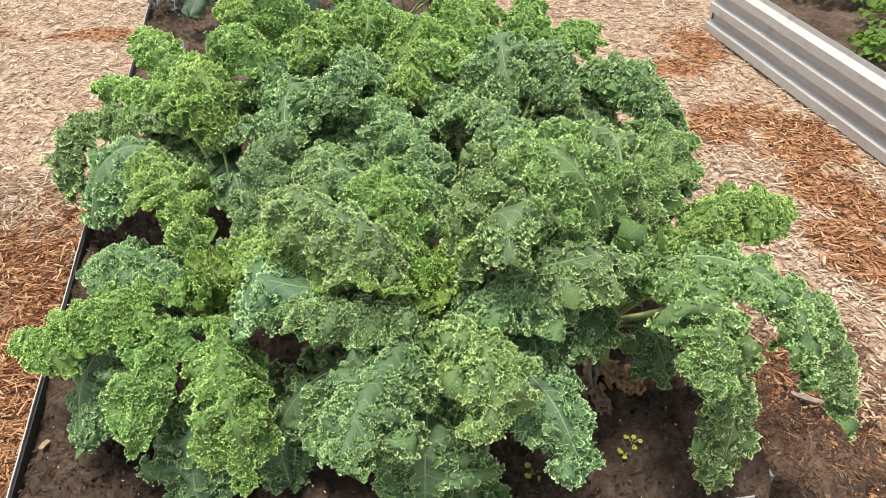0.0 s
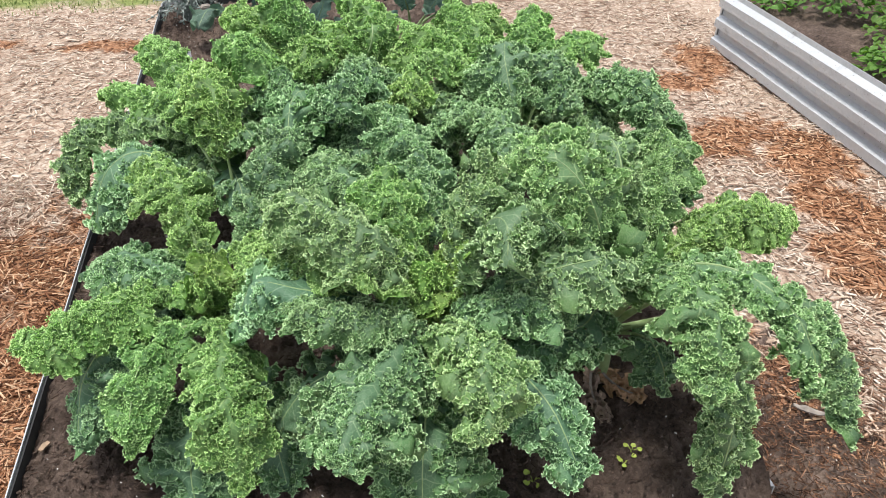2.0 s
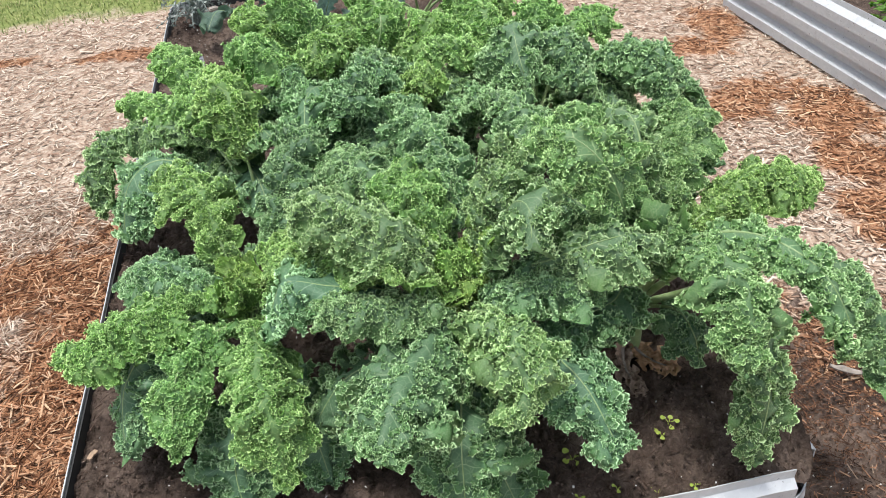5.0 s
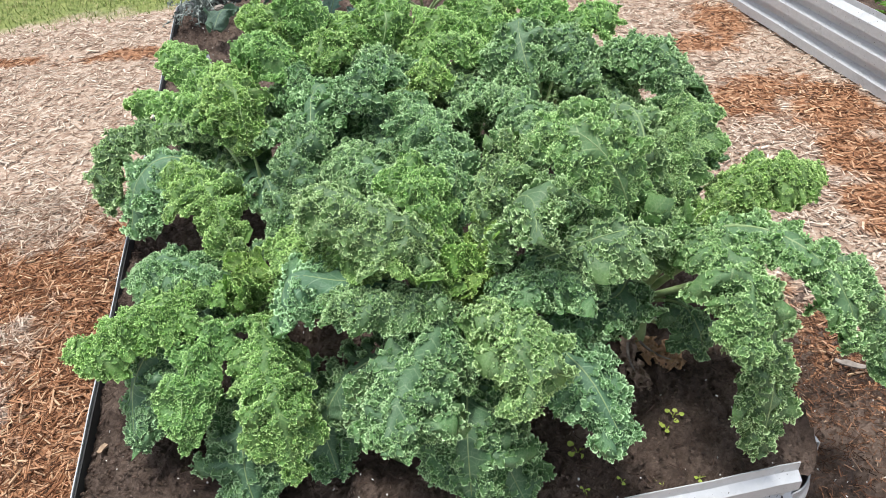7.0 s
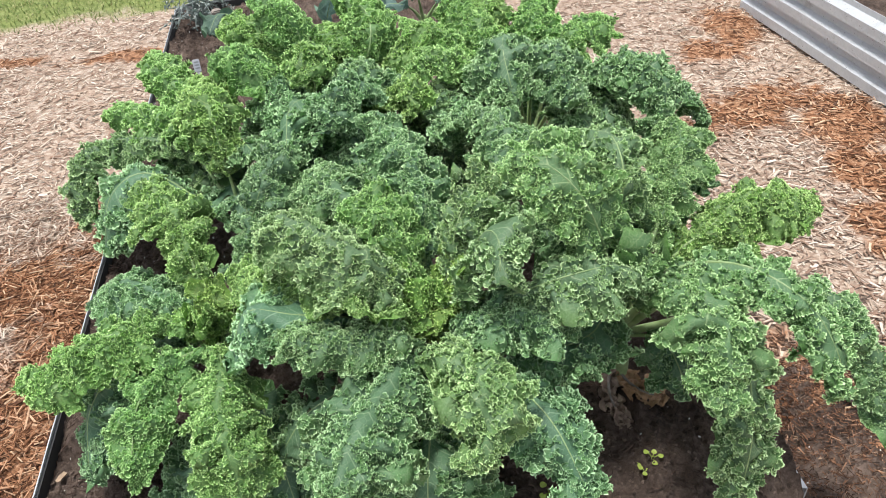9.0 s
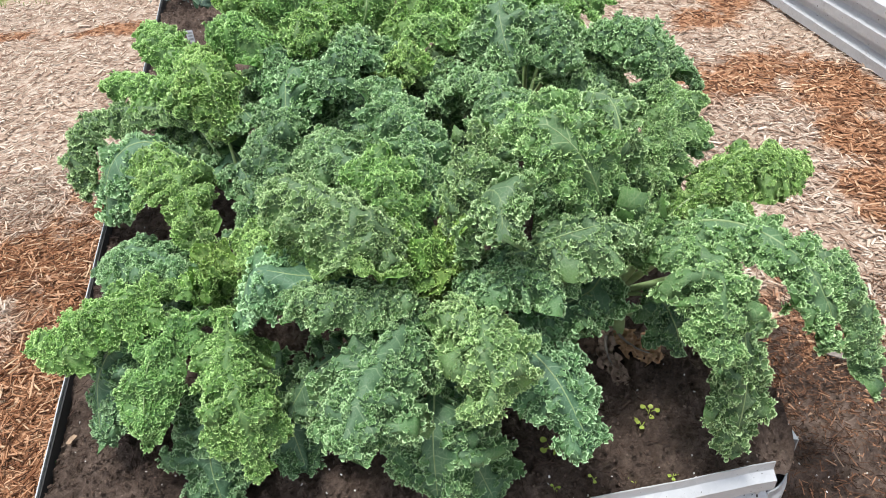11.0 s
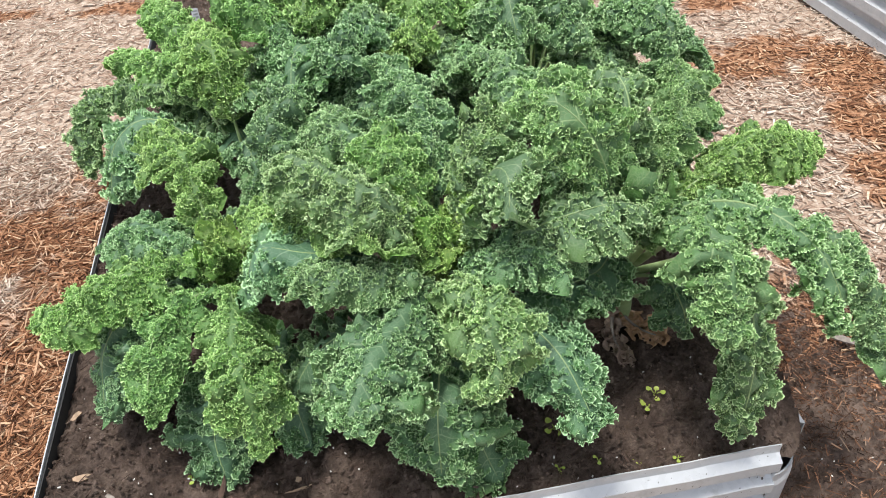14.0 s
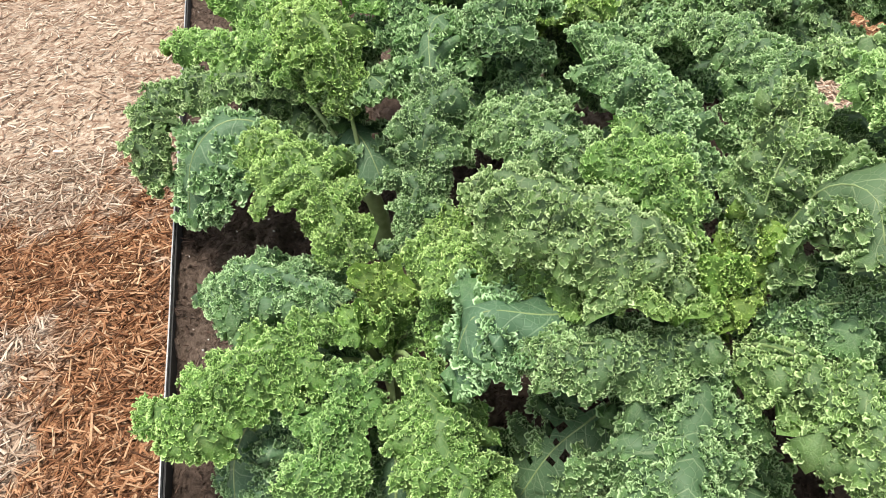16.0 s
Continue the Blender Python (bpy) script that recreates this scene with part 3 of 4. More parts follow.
def grass():
    rng = np.random.default_rng(21)
    k = 30000
    x, y = rng.uniform(-2.6, 1.2, k), 3.45 + 2.2 * rng.beta(1.0, 1.8, k)
    ok = ~lawn_line(x, y - rng.uniform(-0.15, 0.2, k))
    x, y = x[ok], y[ok]
    k = len(x)
    h, yaw = rng.uniform(0.01, 0.03, k), rng.uniform(0, 6.283, k)
    lean = rng.uniform(0.2, 1.2, k)
    w = rng.uniform(0.0012, 0.0028, k)
    b = np.stack([x, y, ground_height(x, y) - 0.004], 1)
    d = np.stack([np.cos(yaw), np.sin(yaw), 0 * yaw], 1)
    s = np.stack([-np.sin(yaw), np.cos(yaw), 0 * yaw], 1)
    up = np.array((0, 0, 1.0))
    m = b + up * (h * 0.6)[:, None] + d * (h * 0.25 * lean)[:, None]
    t = b + up * (h * (1.1 - 0.35 * lean))[:, None] + d * (h * 0.9 * lean)[:, None]
    verts = np.stack([b - s * w[:, None], b + s * w[:, None], m + s * w[:, None] * 0.8, m - s * w[:, None] * 0.8, t], 1).reshape(-1, 3)
    i = np.arange(k)[:, None] * 5
    tri = (i[:, :, None] + np.array([(0, 1, 2), (0, 2, 3), (3, 2, 4)])[None]).reshape(-1, 3)
    m, n, l, bs = material("grass_blades", 0.6, 0, 0.3)
    geo = n.new("ShaderNodeNewGeometry")
    r = ramp(n, [(0.0, (0.11, 0.17, 0.04)), (0.55, (0.22, 0.28, 0.08)), (1.0, (0.46, 0.42, 0.22))])
    l.new(geo.outputs["Random Per Island"], r.inputs[0])
    l.new(r.outputs[0], bs.inputs["Base Color"])
    tagged(mesh_object("grass", verts, tri, m, None, False), "short green and straw-coloured lawn grass", "grass", kind="stuff")


grass()


# ---- raised beds ----
def profile(height, pitch=0.083, depth=0.016, first=0.022):
    """Corrugated sheet from its top edge down: (out, z) points."""
    pts = [(0.0, 0.0), (0.0, -first)]
    z = -first
    while z > -height - 0.02:
        pts += [(depth, z - 0.16 * pitch), (depth, z - 0.55 * pitch), (0.0, z - 0.68 * pitch), (0.0, z - pitch)]
        z -= pitch
    return [p for p in pts if p[1] > -height - 0.03]


def panel(name, a, b, top, height, parent, bow=0.0, out=1.0, pitch=0.083, first=0.022, deep=0.32):
    """A corrugated steel sheet from a to b on the plan, with a rolled rim; its outer side is to the right of a -> b."""
    a, b = np.array(a, float), np.array(b, float)
    d = unit(b - a)
    o = np.array((d[1], -d[0])) * out
    prof = np.array(profile(height, pitch, deep * pitch, first))
    fine = []
    for (o0, z0), (o1, z1) in zip(prof[:-1], prof[1:]):
        fine += [(o0 + (o1 - o0) * k, z0 + (z1 - z0) * k) for k in (0.0, 0.12, 0.88)]
    prof = np.array(fine + [tuple(prof[-1])])
    long = 30
    t = np.linspace(0, 1, long)
    rows = []
    for i, q in enumerate(t):
        c = a + (b - a) * q + o * bow * 4 * q * (1 - q)
        dent = 0.0008 * math.sin(q * 31 + a[0] * 3) + 0.0004 * math.sin(q * 83)
        rows.append([(c[0] + o[0] * (p + dent), c[1] + o[1] * (p + dent), top + z + 0.0008 * math.sin(q * 11)) for p, z in prof])
    outer = np.array(rows)
    thick = 0.0022
    inner = outer - np.array((o[0], o[1], 0)) * thick
    k = len(prof)
    verts = np.vstack([outer.reshape(-1, 3), inner.reshape(-1, 3)])
    f = grid_faces(long, k)
    if out > 0:
        f = f[:, ::-1]
    g = f[:, ::-1] + long * k
    rim = np.array([(i * k, (i + 1) * k, long * k + (i + 1) * k, long * k + i * k) for i in range(long - 1)])
    ends = np.array([(e * k + j, e * k + j + 1, long * k + e * k + j + 1, long * k + e * k + j) for e in (0, long - 1) for j in range(k - 1)])
    ob = mesh_object(name, verts, np.vstack([f, g, rim, ends]), METAL, parent, False)
    return ob


def corner(name, centre, r, a0, a1, top, height, parent):
    """A rounded corner sheet, with a folded flange down each side."""
    prof = [(0.0, 0.0), (0.0, -0.02), (0.004, -0.028), (0.004, -height)]
    rows = []
    steps = 12
    for i in range(steps + 1):
        a = radians(a0 + (a1 - a0) * i / steps)
        lip = 0.004 if i in (0, steps) else 0.0
        rows.append([(centre[0] + (r + p + lip) * math.cos(a), centre[1] + (r + p + lip) * math.sin(a), top + z + 0.001) for p, z in prof])
    outer = np.array(rows)
    inner = outer.copy()
    inner[..., 0] += (centre[0] - inner[..., 0]) * 0.04
    inner[..., 1] += (centre[1] - inner[..., 1]) * 0.04
    k, n = len(prof), steps + 1
    f = grid_faces(n, k)
    rim = np.array([(i * k, (i + 1) * k, n * k + (i + 1) * k, n * k + i * k) for i in range(n - 1)])
    ends = np.array([(e * k + j, e * k + j + 1, n * k + e * k + j + 1, n * k + e * k + j) for e in (0, n - 1) for j in range(k - 1)])
    return mesh_object(name, np.vstack([outer.reshape(-1, 3), inner.reshape(-1, 3)]), np.vstack([f, f[:, ::-1] + n * k, rim, ends]), METAL, parent, False)


def bolt(where, towards, parent):
    bm = bmesh.new()
    bmesh.ops.create_cone(bm, cap_ends=True, segments=8, radius1=0.006, radius2=0.004, depth=0.005)
    bmesh.ops.transform(bm, matrix=look(where, tuple(np.array(where) - np.array(towards))), verts=bm.verts)
    return from_bm("bolt", bm, METAL, parent)


RIM = 0.32
SOIL_TOP = 0.291
SUNK = 0.282
bed = tagged(new("raised_bed"), "galvanised corrugated steel raised bed full of dark soil", "raised bed", "raised beds")
R = 0.07
panel("panel", (0.0, 2.58), (0.0, R), RIM, 0.31, bed, first=0.07)
panel("panel", (R, 0.0), (1.20, 0.0), RIM, 0.31, bed, pitch=0.062, first=0.02, deep=0.25)
panel("panel", (1.275, 0.075), (1.275, 2.58), SUNK, SUNK - 0.01, bed)
panel("panel", (1.20, 2.655), (R, 2.655), RIM, 0.31, bed)
corner("corner_post", (1.20, 0.075), 0.075, -90, 0, 0.225, 0.215, bed)
corner("corner_post", (R, R), R, 180, 270, RIM, 0.31, bed)
corner("corner_post", (1.20, 2.58), 0.075, 0, 90, RIM, 0.31, bed)
corner("corner_post", (0.075, 2.58), 0.075, 90, 180, RIM, 0.31, bed)
# near-black colour that paints in the shaded, dirty inner wall of the bed
INNER_SHADE, ln, ll, lb = material("inner_shade_and_dirt", 0.8)
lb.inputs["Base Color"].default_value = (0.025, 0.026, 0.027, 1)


def inner_shade(x0, x1, y0, y1, parent):
    """An added dark sheet for the shade and dirt on the panels' inner side."""
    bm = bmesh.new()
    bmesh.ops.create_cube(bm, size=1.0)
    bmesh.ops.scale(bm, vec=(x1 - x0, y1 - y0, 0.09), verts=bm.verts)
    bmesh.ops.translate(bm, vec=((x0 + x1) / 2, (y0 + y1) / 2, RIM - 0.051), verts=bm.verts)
    return from_bm("inner_shade", bm, INNER_SHADE, parent)


inner_shade(0.0035, 0.0065, 0.05, 2.60, bed)
inner_shade(0.08, 1.19, 2.645, 2.648, bed)
for z in (0.25, 0.17, 0.09):
    bolt((1.178, -0.006, z), (0, -1, 0), bed)


def soil_height(x, y):
    return SOIL_TOP + 0.008 * smooth(1.1, 1.22, x) - 0.055 * np.exp(-((x - 1.275) ** 2 + y ** 2) / 0.075 ** 2) + lumps(x, y, np.random.default_rng(8), ((0.5, 0.006), (0.16, 0.006), (0.06, 0.006), (0.028, 0.005), (0.017, 0.005)))


def soil_sheet(name, x0, x1, y0, y1, high, label, cell, round_corner=None, lean=0.0, mat=SOIL):
    xs, ys = np.arange(x0, x1 + cell, cell), np.arange(y0, y1 + cell, cell)
    gx, gy = np.meshgrid(xs, ys, indexing="ij")
    gx = gx + lean * (y1 - gy) * (1 - (gx - x0) / (x1 - x0))
    if round_corner:
        cx, cy, r = round_corner
        out = np.hypot(gx - cx, gy - cy) / r
        pull = np.where((gx > cx) & (gy < cy) & (out > 1), 1 / np.maximum(out, 1), 1)
        gx, gy = cx + (gx - cx) * pull, cy + (gy - cy) * pull
    gz = high(gx, gy)
    ob = mesh_object(name, np.stack([gx, gy, gz], -1).reshape(-1, 3), grid_faces(len(xs), len(ys)), mat)
    return tagged(ob, label, "soil", kind="structure")


soil_sheet("bed_soil", 0.004, 1.274, 0.005, 2.65, soil_height, "dark damp crumbly soil in the raised bed", 0.0078, (1.20, 0.08, 0.079))
spill = lambda x, y: ground_height(x, y) - 0.012 + 0.055 * np.exp(-((x - 1.45) / 0.34) ** 2 - ((y - 0.08) / 0.38) ** 2) + lumps(x, y, np.random.default_rng(9), ((0.12, 0.009), (0.05, 0.008), (0.03, 0.007), (0.017, 0.006)))
soil_sheet("spilled_soil", 1.2, 1.95, -0.4, 0.75, spill, "dark soil spilled on the ground beside the bed", 0.0065, mat=DRY_SOIL)

second = tagged(new("raised_bed"), "galvanised corrugated steel raised bed with green plants", "raised bed", "raised beds")
panel("panel", (2.535, 2.66), (2.70, -0.5), 0.272, 0.285, second, 0.0, 1.0, 0.097)
panel("panel", (3.85, 2.735), (2.61, 2.735), 0.272, 0.285, second, 0.0, 1.0, 0.097)
panel("panel", (3.92, -0.5), (3.92, 2.66), 0.272, 0.285, second, 0.0, 1.0, 0.097)
panel("panel", (2.775, -0.57), (3.85, -0.57), 0.272, 0.285, second, 0.0, 1.0, 0.097)
corner("corner_post", (2.61, 2.66), 0.075, 90, 180, 0.272, 0.285, second)
corner("corner_post", (3.85, 2.665), 0.075, 0, 90, 0.272, 0.285, second)
corner("corner_post", (2.775, -0.5), 0.075, 180, 270, 0.272, 0.285, second)
corner("corner_post", (3.85, -0.5), 0.075, 270, 360, 0.272, 0.285, second)
for z in (0.215, 0.12, 0.03):
    bolt((2.514, 2.645, z), (-1, 0, 0), second)
    bolt((2.585, 1.30, z), (-1, 0, 0), second)
second_soil = lambda x, y: 0.2 + lumps(x, y, np.random.default_rng(18), ((0.4, 0.012), (0.1, 0.01)))
soil_sheet("second_bed_soil", 2.545, 3.91, -0.56, 2.73, second_soil, "dark soil in the second raised bed", 0.025, None, 0.051)

# ---- kale ----
KALE_LABEL = "curly kale plant with frilled green leaves in soil"


def kale(base, crown, seed, scale=1.0):
    return Plant("kale_plant", base, crown, KALE_LABEL, "kale", "kale plants in the raised bed", KALE, seed, scale=scale)


a = kale((0.70, 0.33, 0.27), (0.70, 0.30, 0.50), 31)
a.leaf([(0.655, 0.20, 0.59), (0.604, 0.12, 0.597), (0.568, 0.065, 0.597), (0.525, 0.0, 0.56)], 0.083, 0.16)
a.leaf([(0.69, 0.21, 0.49), (0.671, 0.132, 0.477), (0.655, 0.06, 0.45), (0.65, 0.02, 0.36)], 0.085, 0.3, tint=BLUE, start=0.25, holes=2)
a.leaf([(0.70, 0.17, 0.45), (0.72, 0.08, 0.37), (0.745, 0.035, 0.30)], 0.07, 0.45, tint=DARK)
a.leaf([(0.715, 0.21, 0.60), (0.738, 0.13, 0.64), (0.745, 0.045, 0.645), (0.725, -0.01, 0.58)], 0.056, 0.1, tint=PALE)
a.leaf([(0.765, 0.20, 0.56), (0.80, 0.13, 0.575), (0.838, 0.05, 0.565), (0.868, -0.03, 0.50)], 0.062, 0.28, tint=BLUE)
a.leaf([(0.655, 0.225, 0.62), (0.569, 0.214, 0.645), (0.488, 0.236, 0.645), (0.45, 0.25, 0.62)], 0.045, 0.08)
a.leaf([(0.60, 0.28, 0.60), (0.50, 0.27, 0.645), (0.43, 0.28, 0.655), (0.395, 0.265, 0.58)], 0.065, 0.55, tint=BLUE)
a.leaf([(0.66, 0.27, 0.66), (0.625, 0.275, 0.72), (0.579, 0.30, 0.745), (0.497, 0.399, 0.735), (0.47, 0.43, 0.71)], 0.068, 0.14)
a.leaf([(0.66, 0.31, 0.60), (0.584, 0.294, 0.675), (0.482, 0.374, 0.658), (0.395, 0.48, 0.59)], 0.052, 0.06, -0.95, tint=LIGHT)
a.leaf([(0.74, 0.23, 0.61), (0.80, 0.195, 0.655), (0.87, 0.165, 0.65), (0.90, 0.16, 0.62)], 0.045, 0.06)
a.leaf([(0.77, 0.27, 0.61), (0.83, 0.225, 0.66), (0.90, 0.19, 0.71), (0.975, 0.205, 0.70), (1.02, 0.215, 0.66)], 0.052, 0.2)
a.leaf([(0.774, 0.376, 0.660), (0.831, 0.433, 0.725), (0.886, 0.535, 0.735), (0.894, 0.635, 0.735), (0.850, 0.704, 0.710), (0.795, 0.751, 0.660)], 0.046, 0.12, -0.95, start=0.22)
a.leaf([(0.75, 0.28, 0.64), (0.785, 0.27, 0.74), (0.80, 0.22, 0.77), (0.79, 0.165, 0.73)], 0.05, 0.5, holes=2)
a.leaf([(0.71, 0.36, 0.66), (0.725, 0.44, 0.735), (0.70, 0.53, 0.765), (0.66, 0.61, 0.775)], 0.05, 0.1, -0.9)
a.leaf([(0.735, 0.29, 0.64), (0.757, 0.305, 0.745), (0.79, 0.33, 0.785), (0.81, 0.38, 0.80)], 0.042, 0.05, -1.0)
a.leaf([(0.66, 0.38, 0.64), (0.60, 0.47, 0.71), (0.57, 0.56, 0.70), (0.545, 0.67, 0.65)], 0.058, 0.13, -0.9)
a.leaf([(0.69, 0.30, 0.63), (0.675, 0.32, 0.71), (0.655, 0.36, 0.745), (0.64, 0.44, 0.75)], 0.05, 0.1, -1.0, tint=LIGHT)
a.leaf([(0.66, 0.29, 0.62), (0.62, 0.27, 0.68), (0.56, 0.28, 0.70)], 0.05, 0.08, tint=LIGHT)
a.leaf([(0.62, 0.26, 0.52), (0.55, 0.22, 0.52), (0.49, 0.20, 0.50), (0.44, 0.18, 0.44)], 0.075, 0.6, tint=BLUE, holes=22)
a.leaf([(0.69, 0.37, 0.60), (0.66, 0.46, 0.65), (0.64, 0.55, 0.65), (0.61, 0.64, 0.62)], 0.055, 0.2, tint=DARK)
a.leaf([(0.66, 0.24, 0.54), (0.60, 0.19, 0.55), (0.54, 0.16, 0.50)], 0.05, 0.3, tint=DARK)
for points, w in (([(0.705, 0.285, 0.60), (0.732, 0.285, 0.66), (0.765, 0.31, 0.70)], 0.034), ([(0.69, 0.285, 0.61), (0.672, 0.292, 0.66), (0.655, 0.315, 0.70)], 0.032),
                  ([(0.70, 0.275, 0.61), (0.705, 0.27, 0.67)], 0.03), ([(0.712, 0.27, 0.59), (0.735, 0.25, 0.63)], 0.03), ([(0.685, 0.272, 0.59), (0.672, 0.25, 0.63)], 0.03)):
    a.leaf(points, w, 0.0, -0.6, tint=YOUNG, fine=1.1, stalk=0.004, start=0.4, size=0.0056)

e = kale((1.06, 0.36, 0.27), (1.03, 0.33, 0.46), 32)
e.leaf([(1.0, 0.30, 0.60), (0.965, 0.255, 0.71), (0.925, 0.262, 0.80), (0.88, 0.30, 0.835), (0.85, 0.36, 0.82)], 0.064, 0.2, -0.35, 50, tint=PALE, stalk=0.0075)
e.leaf([(1.02, 0.36, 0.62), (1.03, 0.35, 0.74), (1.03, 0.42, 0.785), (1.01, 0.53, 0.735), (0.98, 0.60, 0.69)], 0.056, 0.3, -0.8, stalk=0.0075)
e.leaf([(1.09, 0.36, 0.59), (1.15, 0.43, 0.665), (1.20, 0.52, 0.70), (1.225, 0.59, 0.69), (1.21, 0.64, 0.65)], 0.05, 0.05, tint=PALE, stalk=0.0075)
e.leaf([(0.995, 0.240, 0.600), (1.019, 0.245, 0.660), (1.027, 0.247, 0.690), (1.014, 0.218, 0.660)], 0.036, 0.0, tint=PALE, start=0.4, size=0.0058, stalk=0.0075)
e.leaf([(1.12, 0.35, 0.56), (1.20, 0.37, 0.61), (1.28, 0.41, 0.635), (1.37, 0.40, 0.63), (1.42, 0.39, 0.59)], 0.068, 0.06, tint=LIGHT, stalk=0.0075)
e.leaf([(1.12, 0.44, 0.56), (1.22, 0.55, 0.61), (1.30, 0.56, 0.57)], 0.05, 0.25, tint=DARK)
e.leaf([(1.07, 0.26, 0.60), (1.08, 0.20, 0.66), (1.078, 0.10, 0.69), (1.065, 0.03, 0.66), (1.045, -0.01, 0.59)], 0.055, 0.1, tint=PALE, stalk=0.0075)
e.leaf([(1.10, 0.24, 0.58), (1.12, 0.10, 0.61), (1.118, 0.02, 0.52), (1.115, 0.0, 0.36)], 0.047, 0.28, stalk=0.0075)
e.leaf([(1.10, 0.30, 0.58), (1.17, 0.23, 0.645), (1.24, 0.15, 0.63), (1.275, 0.09, 0.57), (1.285, 0.06, 0.50)], 0.052, 0.3, -0.6, tint=PALE, stalk=0.0075)
e.leaf([(1.13, 0.27, 0.51), (1.24, 0.25, 0.575), (1.33, 0.20, 0.575), (1.38, 0.16, 0.53), (1.41, 0.11, 0.44), (1.41, 0.08, 0.37)], 0.046, 0.15, start=0.38, stalk=0.0075)
e.leaf([(0.99, 0.27, 0.54), (0.94, 0.205, 0.57), (0.88, 0.18, 0.575), (0.82, 0.17, 0.56)], 0.058, 0.5, tint=DARK, holes=8)
e.leaf([(0.962, 0.262, 0.500), (0.909, 0.220, 0.520), (0.883, 0.227, 0.500)], 0.05, 0.7, tint=BLUE, holes=12, stalk=0.0075)
e.leaf([(1.085, 0.264, 0.470), (1.096, 0.203, 0.460), (1.106, 0.186, 0.400)], 0.04, 0.2, tint=DARK)
e.leaf([(1.02, 0.42, 0.50), (1.03, 0.52, 0.54), (1.06, 0.62, 0.51)], 0.06, 0.25, tint=DARK)
e.leaf([(1.0, 0.38, 0.56), (0.93, 0.42, 0.64), (0.86, 0.44, 0.66)], 0.055, 0.2, tint=DARK)
e.leaf([(1.055, 0.430, 0.580), (1.036, 0.507, 0.620), (1.021, 0.591, 0.590)], 0.062, 0.15, stalk=0.0075)

b = kale((0.34, 0.43, 0.27), (0.335, 0.42, 0.46), 33)
b.leaf([(0.29, 0.40, 0.55), (0.205, 0.37, 0.58), (0.129, 0.34, 0.575), (0.045, 0.32, 0.535)], 0.062, 0.08, tint=LIGHT)
b.leaf([(0.30, 0.44, 0.54), (0.24, 0.49, 0.56), (0.17, 0.55, 0.545), (0.10, 0.585, 0.48)], 0.07, 0.12)
b.leaf([(0.277, 0.374, 0.520), (0.194, 0.341, 0.520), (0.139, 0.308, 0.470), (0.120, 0.250, 0.380)], 0.092, 0.2, -0.7, tint=BLUE)
b.leaf([(0.32, 0.35, 0.53), (0.28, 0.30, 0.55), (0.244, 0.245, 0.54), (0.232, 0.185, 0.50), (0.225, 0.155, 0.45)], 0.045, 0.04, tint=LIGHT)
b.leaf([(0.355, 0.36, 0.53), (0.37, 0.28, 0.56), (0.374, 0.20, 0.56), (0.387, 0.125, 0.53), (0.40, 0.08, 0.43)], 0.058, 0.14, tint=LIGHT)
b.leaf([(0.33, 0.32, 0.45), (0.31, 0.22, 0.42), (0.30, 0.17, 0.36), (0.309, 0.13, 0.295)], 0.07, 0.35, tint=DARK)
b.leaf([(0.40, 0.32, 0.43), (0.43, 0.22, 0.40), (0.45, 0.15, 0.32)], 0.065, 0.35, tint=DARK)
b.leaf([(0.335, 0.47, 0.52), (0.315, 0.51, 0.60), (0.297, 0.575, 0.65), (0.25, 0.68, 0.65), (0.21, 0.75, 0.62)], 0.057, 0.12, tint=LIGHT)
b.leaf([(0.37, 0.48, 0.54), (0.413, 0.55, 0.61), (0.445, 0.61, 0.66), (0.475, 0.67, 0.695), (0.49, 0.72, 0.68)], 0.05, 0.08)
b.leaf([(0.39, 0.47, 0.55), (0.425, 0.475, 0.60), (0.46, 0.49, 0.615)], 0.04, 0.1, tint=LIGHT)
b.leaf([(0.285, 0.456, 0.470), (0.256, 0.431, 0.500), (0.211, 0.416, 0.470)], 0.05, 0.3, tint=DARK)
b.leaf([(0.375, 0.40, 0.53), (0.425, 0.385, 0.57), (0.465, 0.36, 0.545)], 0.046, 0.08, tint=LIGHT)
for x, y, z, w in ((0.32, 0.40, 0.56, 0.028), (0.345, 0.39, 0.555, 0.028), (0.35, 0.43, 0.575, 0.03)):
    b.leaf([(0.335, 0.41, 0.50), (x, y, z + 0.025)], w, 0.0, -0.6, tint=YOUNG, fine=1.1, stalk=0.004, start=0.4, size=0.0056)

c = kale((0.38, 0.82, 0.27), (0.37, 0.80, 0.44), 34, 1.45)
c.leaf([(0.32, 0.86, 0.55), (0.25, 0.94, 0.60), (0.104, 1.01, 0.59), (0.014, 0.985, 0.56), (0.0, 0.93, 0.50), (0.01, 0.91, 0.43)], 0.048, 0.15)
c.leaf([(0.31, 0.90, 0.60), (0.25, 0.98, 0.64), (0.117, 1.137, 0.61), (0.05, 1.16, 0.58)], 0.055, 0.08, tint=LIGHT)
c.leaf([(0.33, 0.95, 0.58), (0.27, 1.10, 0.64), (0.197, 1.257, 0.655), (0.16, 1.35, 0.64)], 0.058, 0.06, tint=LIGHT)
c.leaf([(0.36, 0.82, 0.60), (0.35, 0.85, 0.69), (0.335, 0.93, 0.71), (0.30, 1.08, 0.68)], 0.06, 0.08, tint=LIGHT)
c.leaf([(0.238, 0.866, 0.540), (0.163, 0.879, 0.570), (0.097, 0.852, 0.530), (0.062, 0.819, 0.420)], 0.1, 0.35, tint=BLUE)
c.leaf([(0.33, 0.86, 0.50), (0.26, 0.95, 0.55), (0.20, 1.0, 0.54)], 0.045, 0.15)
